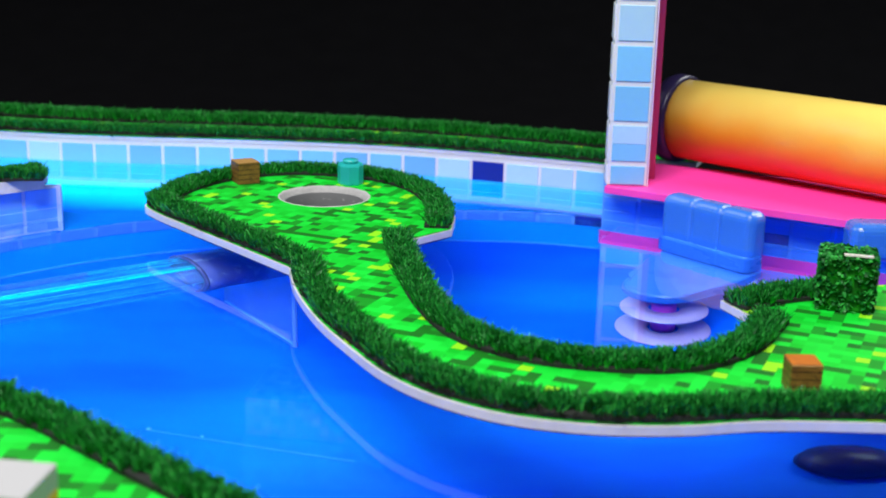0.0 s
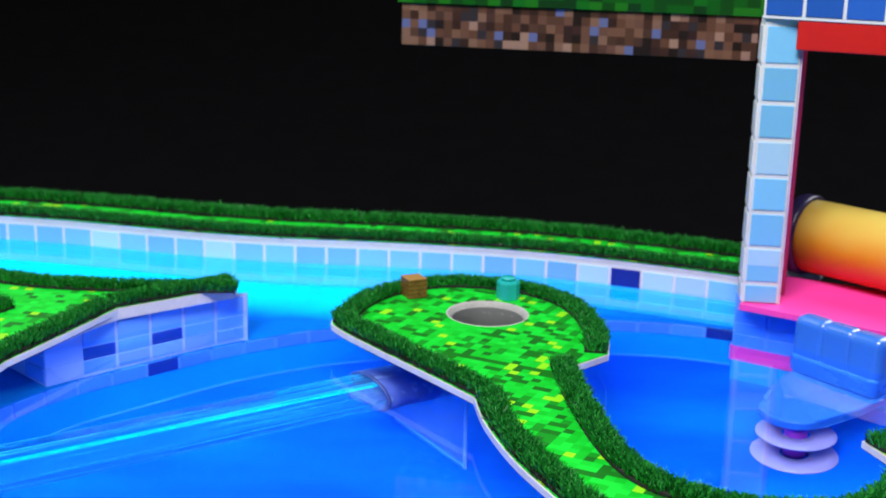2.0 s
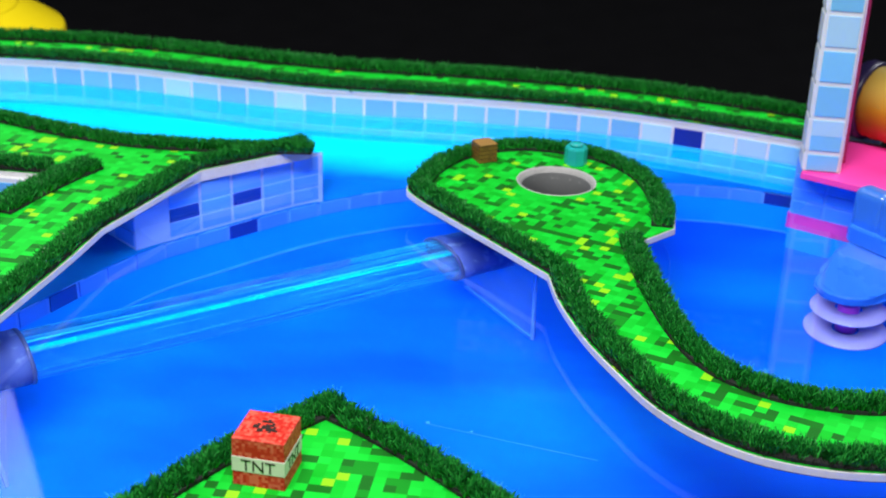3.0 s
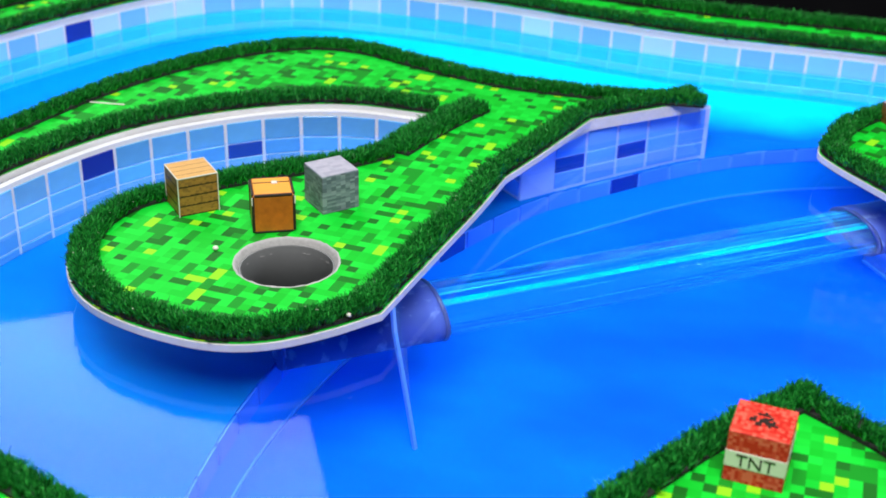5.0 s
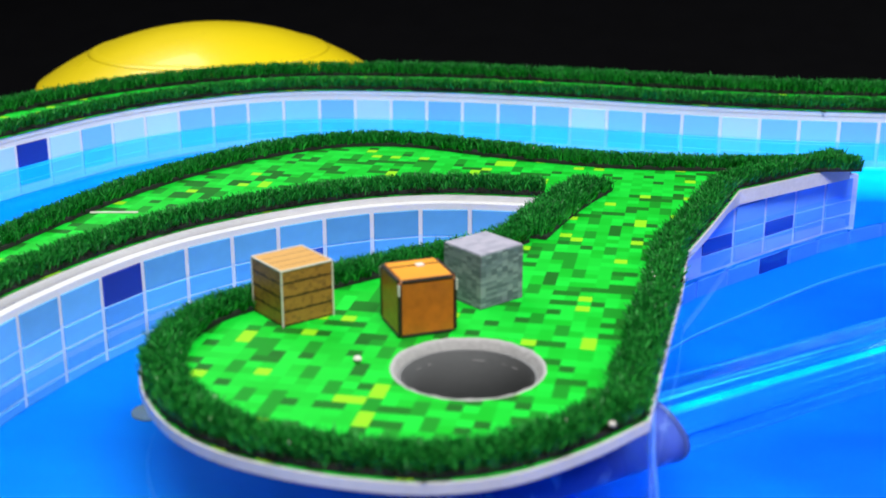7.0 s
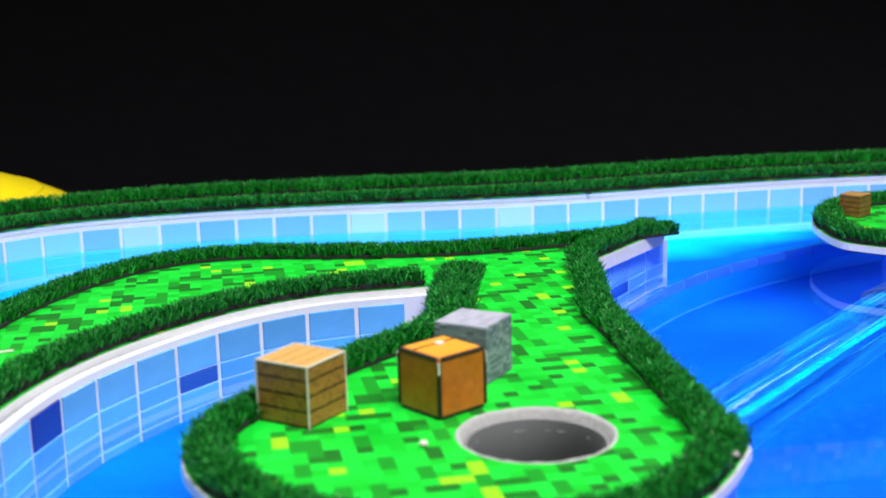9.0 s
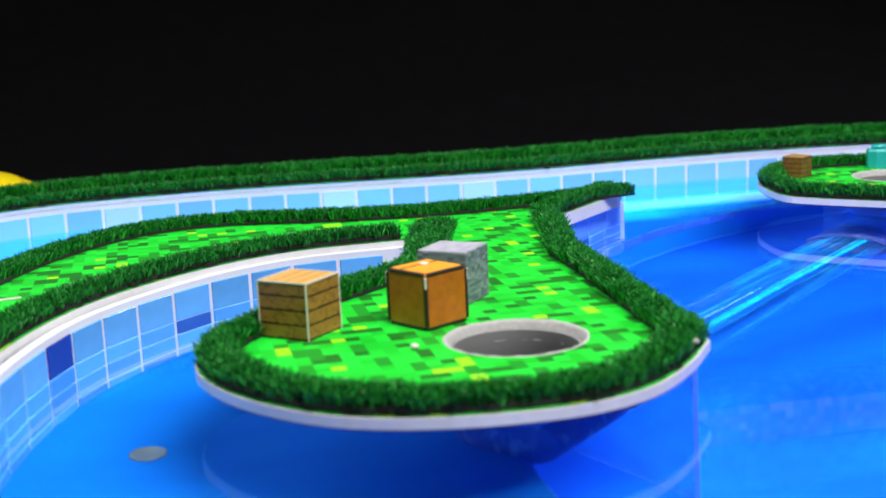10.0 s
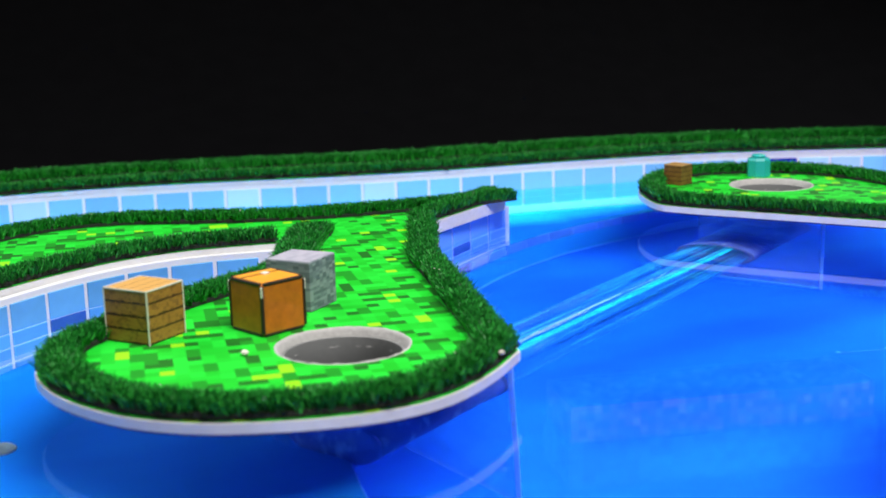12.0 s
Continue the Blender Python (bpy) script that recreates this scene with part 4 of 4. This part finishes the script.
for i in range(1500):
    axis, sign = pick.choice(((0, 1), (0, -1), (1, 1), (1, -1), (2, 1), (2, 1)))
    p = [pick.uniform(-0.0165, 0.0165) for k in range(3)]
    p[axis] = sign * 0.0165
    at = Vector((p[0], p[1], p[2] + 0.0168))
    turn = Matrix.Rotation(pick.uniform(0, 6.28), 3, "Z") @ Matrix.Rotation(pick.uniform(-1.2, 1.2), 3, "X")
    k, s = len(verts), pick.uniform(0.0011, 0.0022)
    for q in ((-0.5, -1, 0), (0.5, -1, 0), (0.75, 0.2, 0.35), (0, 1.1, 0.1), (-0.75, 0.2, 0.35)):
        w = at + turn @ (Vector(q) * s)
        verts.append((w.x, w.y, max(0.0004, w.z)))
    faces.append((k, k + 1, k + 2, k + 3, k + 4))
leaves = part("foliage", mesh_of("foliage", verts, faces, BLADE), hedge, "small curled leaves")
leaves["kind"] = "stuff"
whiteb = empty("cake_block", pose(-0.172, 0.447, 0, 0, 0, -6), "orange paper block with a white top", "block")
part("body", box_bm(0.030, 0.030, 0.018, 0.0003, (0, 0, 0.009), 1), whiteb, "", AMBER)
part("icing", box_bm(0.0304, 0.0304, 0.010, 0.0006, (0, 0, 0.0232), 1), whiteb, "white top", ICING)
ball = lathe("yellow_ball", [(0.0140 * math.sin(a) + 0.00005, 0.0140 - 0.0140 * math.cos(a)) for a in np.linspace(0, math.pi, 25)], BALL, 40)
tagged(part("yellow_ball", ball, None, "", None, pose(-0.7505, 0.372, 0)), "small glossy yellow ball on the near bank", "ball")
pellet = lathe("pellet", [(0.0021 * math.sin(a) + 0.00002, 0.0016 - 0.0016 * math.cos(a)) for a in np.linspace(0, math.pi, 9)], PAPER, 14)
tagged(part("pellet", pellet, None, "", None, pose(-0.6482, 0.6682, 0)), "tiny white food pellet on the turf", "pellet")
tagged(part("pellet", pellet, None, "", None, pose(-0.5285, 0.6055, 0.0036) @ Matrix.Scale(0.85, 4)), "tiny white crumb in the grass edging", "pellet")
coin = lathe("coin", [(0.0001, 0.0012), (0.0085, 0.0012), (0.0092, 0.0016), (0.0098, 0.0010), (0.0098, 0), (0.0001, 0)], COIN, 36)
tagged(part("coin", coin, None, "", None, pose(-0.7765, 0.731, LEDGE + 0.0003)), "dull coin lying under water on the ledge", "coin")
wrapper = lathe("sunken_stone", [(0.0001, 0.016), (0.012, 0.015), (0.022, 0.010), (0.025, 0.004), (0.022, 0), (0.0001, 0)], RING, 18)
tagged(part("sunken_stone", wrapper, None, "", None, pose(0.243, 0.769, DEEP + 0.0005) @ Matrix.Diagonal((1.4, 0.8, 1.1, 1))), "dark smooth stone lying on the pool floor", "stone")

# ---- the tiled frame, pink platform and tube ----
P_A, P_B = np.array((0.115, 1.092)), np.array((0.262, 1.013))
d = (P_B - P_A) / np.linalg.norm(P_B - P_A)
P_C = P_A + d * 0.42
pink = slab([tuple(P_A), tuple(P_C), tuple(P_C + np.array((0.07, 0.14))), (0.160, 1.200)], 0.0, -0.005)
platform = empty("pink_platform", pose(0, 0, 0), "flat bright pink platform board beside the pool", "platform")
part("board", pink, platform, "", PINK)
for a, e in ((P_A, P_C), (np.array((0.160, 1.200)), P_A)):
    run = e - a
    part("edge_band", box_bm(float(np.linalg.norm(run)), 0.0012, 0.0060, 0.0003, (0, 0, 0), 1), platform, "glossy pink edging", PINK, pose(*((a + e) / 2), -0.0026, 0, 0, math.degrees(math.atan2(run[1], run[0]))))
W_A, W_B = np.array((0.1195, 1.148)), np.array((0.480, 0.970))
# the darker step tiles here put the platform's shade into the colour
tiled_wall("wall_platform", np.array([W_A, W_B]), -0.0055, -0.124, "tiled wall under the pink platform, its shade painted violet blue", 0.016, 15, 0.006, dark=((4, 1), (9, 0)), tile=STEP_TILE, joint=STEP_JOINT)
v, f = ribbon(np.array([W_A + (-0.0015, 0.001), W_B]), -0.124, -0.163, 0.010)
tagged(part("pink_plinth", mesh_of("pink_plinth", v, f, PINK)), "bright pink plinth strip under water below the platform", "plinth", kind="structure")
v, f = ribbon(np.array([W_A, W_B]), -0.163, DEEP, 0.006)
tagged(part("wall_platform_foot", mesh_of("wall_platform_foot", v, f, STEP_WALL)), "plain blue foot of the platform's wall", "pool wall", kind="structure")


def pillar():
    p = empty("tiled_pillar", pose(0.134, 1.112, 0, 0, 0, -3), "white pillar faced with light blue square tiles", "pillar")
    part("core", box_bm(0.0335, 0.030, 0.261, 0.0006, (0, 0, 0.1305), 1), p, "", GROUT)
    z, k = 0.0008, 0
    for high in (0.0168, 0.0310, 0.0302, 0.0302, 0.0302, 0.0302, 0.0302, 0.0330):
        part("tile", box_bm(0.0285, 0.0016, high - 0.001, 0.0004, (0.0004, -0.0152, z + high / 2), 1), p, "", PALE if k == 4 else TILE)
        part("tile", box_bm(0.0016, 0.027, high - 0.001, 0.0004, (-0.0170, 0, z + high / 2), 1), p, "", GROUT)
        if k == 1:
            part("tile", box_bm(0.0283, 0.0018, high * 0.5, 0.0003, (0.0004, -0.0153, z + high * 0.745), 1), p, "paler upper half", PALE)
        z, k = z + high + 0.0032, k + 1
    part("backing_board", box_bm(0.040, 0.003, 0.261, 0.0004, (0.0062, 0.0168, 0.1305), 1), p, "pink backing board, pillar shade in its colour", SHADE_PINK)
    part("side_panel", box_bm(0.0012, 0.030, 0.261, 0, (0.0176, 0, 0.1305)), p, "pale lilac side", LILAC_SIDE)
    return p


pillar()
beam = empty("tiled_beam", pose(0.118, 1.108, 0.2612, 0, 0, -18), "blue tiled beam resting on the pillar", "beam")
part("core", box_bm(0.42, 0.026, 0.062, 0.0006, (0.21, 0.0, 0.031), 1), beam, "", GROUT)
for i in range(12):
    part("tile", box_bm(0.0310, 0.0016, 0.0570, 0.0004, (0.0175 + i * 0.0340, -0.0132, 0.0320), 1), beam, "", BEAM_TILE)
tagged(part("red_beam", box_bm(0.36, 0.016, 0.0255, 0.001, (0.210, -0.004, -0.0130), 1), None, "", RED, pose(0.118, 1.108, 0.2612, 0, 0, -18)), "red strip under the tiled beam", "beam")
shelf = empty("dirt_slab", pose(-0.220, 1.243, 0.2115, 0, 0, -7), "overhead slab printed with brown dirt and green sod pixels", "slab")
part("dirt_layer", box_bm(0.350, 0.10, 0.042, 0.0004, (0.175, 0.05, 0.021), 1), shelf, "brown pixel dirt", DIRT)
part("sod_layer", box_bm(0.358, 0.106, 0.050, 0.0004, (0.175, 0.05, 0.067), 1), shelf, "green pixel sod", SOD)

T_A, T_B = Vector((0.192, 1.207, 0.0405)), Vector((0.284, 1.127, 0.0405))
td = (T_B - T_A).normalized()
yaw = math.degrees(math.atan2(td.y, td.x))
slide = empty("slide_tube", Matrix.Translation(T_A) @ pose(0, 0, 0, 0, 0, yaw), "thick yellow plastic tube, pink bounce light painted red-orange low down", "tube")
me = lathe("tube_body", [(0.0325, 0.001), (0.0362, 0.001), (0.0362, 0.42), (0.0325, 0.42), (0.0325, 0.001)], tube_bounce_paint, 64)
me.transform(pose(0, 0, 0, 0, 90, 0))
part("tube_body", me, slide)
me = lathe("end_ring", [(0.0320, -0.009), (0.0388, -0.009), (0.0402, -0.005), (0.0402, 0.004), (0.0388, 0.007), (0.0320, 0.007), (0.0320, -0.009)], RING, 64)
me.transform(pose(0, 0, 0, 0, 90, 0))
part("end_ring", me, slide, "dark purple end ring")

# ---- the blue chair standing in the water ----
S_A, S_B = Vector((0.1665, 1.062)), Vector((0.2255, 0.998))
sd = (S_B - S_A).normalized()
SPOOL = Vector((0.155, 0.987))
seat = empty("pool_chair", pose(SPOOL.x, SPOOL.y, DEEP, 0, 0, math.degrees(math.atan2(sd.y, sd.x))), "blue vinyl bucket chair on a purple post and white spool", "chair")
wide = (S_B - S_A).length
mid = (S_A + S_B) / 2 - SPOOL
back_x, back_y = mid.dot(sd), mid.dot(Vector((-sd.y, sd.x)))
for i in range(3):
    tuft = box_bm(wide / 3 + 0.0060, 0.0230, 0.052, 0.0080, (back_x + (i - 1) * (wide / 3 - 0.0010), back_y, 0.1910), 5)
    part("back_cushion", tuft, seat, "tufted blue vinyl", VINYL)
part("back_band", box_bm(wide + 0.0050, 0.0260, 0.046, 0.0085, (back_x, back_y - 0.002, 0.1480), 5), seat, "smooth lower band of the backrest", VINYL)
pad = bmesh.new()
front, rear, half = -0.034, back_y + 0.008, wide / 2 + 0.002
ring = [(back_x - half, rear), (back_x + half, rear), (back_x + half * 0.96, rear - 0.034)]
ring += [(back_x * 0.4 + 0.030 * math.cos(a), -0.004 + 0.030 * math.sin(a)) for a in np.linspace(0.0, -math.pi, 13)]
ring += [(back_x - half * 0.96, rear - 0.034)]
low, high = [pad.verts.new((x, y, 0.082 + 0.30 * max(0.0, y + 0.004))) for x, y in ring], [pad.verts.new((x, y, 0.100 + 0.36 * max(0.0, y + 0.004))) for x, y in ring]
pad.faces.new(low[::-1])
pad.faces.new(high)
for i in range(len(ring)):
    k = (i + 1) % len(ring)
    pad.faces.new((low[i], low[k], high[k], high[i]))
bmesh.ops.bevel(pad, geom=[e for e in pad.edges if abs(e.verts[0].co.z - e.verts[1].co.z) < 0.02], offset=0.004, segments=3, profile=0.5, affect="EDGES")
part("seat_pad", pad, seat, "rounded blue seat pad", VINYL)
part("post", lathe("post", [(0.0001, 0.001), (0.0098, 0.001), (0.0098, 0.083), (0.0001, 0.083)], PURPLE), seat, "purple post")
for z, r in ((0.0005, 0.0375), (0.043, 0.0345)):
    part("flange", lathe("flange", [(0.0125, z), (r - 0.0005, z), (r, z + 0.001), (r, z + 0.002), (r - 0.0005, z + 0.003), (0.0125, z + 0.003), (0.0125, z)], LILAC, 48), seat, "white spool flange")
grey = box_bm(0.05, 0.03, 0.03, 0.008, (0.315, 0.985, -0.012), 4)
tagged(part("pool_cushion", grey, None, "", VINYL), "pale blue cushion at the platform's edge", "cushion")

# ---- big yellow dome behind the far bank ----
dome = empty("yellow_dome", pose(-0.970, 1.508, -0.26), "large glossy yellow plastic dome behind the bank", "dome")
cap = [(0.324 * math.sin(a) + 0.0001, 0.286 - 0.324 + 0.324 * math.cos(a)) for a in np.linspace(0, 0.615, 40)]
part("cap", lathe("cap", cap, YELLOW, 72), dome)
foot = cap[-1]
part("side", lathe("side", [foot, (foot[0] + 0.002, foot[1] - 0.004), (foot[0] + 0.002, 0.0), (0.001, 0.0)], YELLOW, 72), dome)
r, z = 0.324 * math.sin(0.40), 0.286 - 0.324 + 0.324 * math.cos(0.40)
part("rib", lathe("rib", [(r - 0.006, z + 0.0020), (r - 0.002, z + 0.0018), (r + 0.003, z - 0.0005), (r + 0.006, z - 0.0030), (r - 0.006, z + 0.0020)], YELLOW, 72), dome, "raised ring")

# ---- crumbs, chips and marks ----
def chip(name, at, size, turn, material, label, category):
    bm = box_bm(*size, min(size) * 0.3, (0, 0, size[2] / 2), 2)
    rough = random.Random(int(abs(at[0]) * 9999))
    for v in bm.verts:
        v.co += Vector((rough.uniform(-1, 1), rough.uniform(-1, 1), rough.uniform(-0.3, 0.5))) * min(size) * 0.22
    return tagged(part(name, bm, None, "", material, pose(*at, 0, 0, turn)), label, category)


chip("foam_chip", (-0.108, 1.2590, -0.0005), (0.016, 0.006, 0.004), -8, PAPER, "rough white foam chip on the bank's edge", "chip")
chip("twig", (-0.349, 1.2575, -0.0008), (0.0012, 0.010, 0.0012), 35, INK, "thin dark twig on the bank's edge", "twig")
chip("straw", (-0.850, 0.889, 0.0002), (0.031, 0.0013, 0.0009), 8, PAPER, "thin white sliver lying on the turf", "sliver")
chip("straw", (0.2340, 0.7664, 0.0345), (0.017, 0.0030, 0.0012), -14, PAPER, "short pale sliver lying on the leafy cube", "sliver")
chip("thread", (-0.136, 0.7745, DEEP + 0.0003), (0.140, 0.0004, 0.0003), -12, BEAD, "fine pale thread on the pool floor", "thread")
chip("speck", (-0.204, 0.790, DEEP + 0.0003), (0.003, 0.003, 0.0012), 0, BEAD, "pale speck on the pool floor", "speck")
chip("speck", (-0.168, 0.7835, DEEP + 0.0003), (0.002, 0.002, 0.0010), 0, BEAD, "pale speck on the pool floor", "speck")
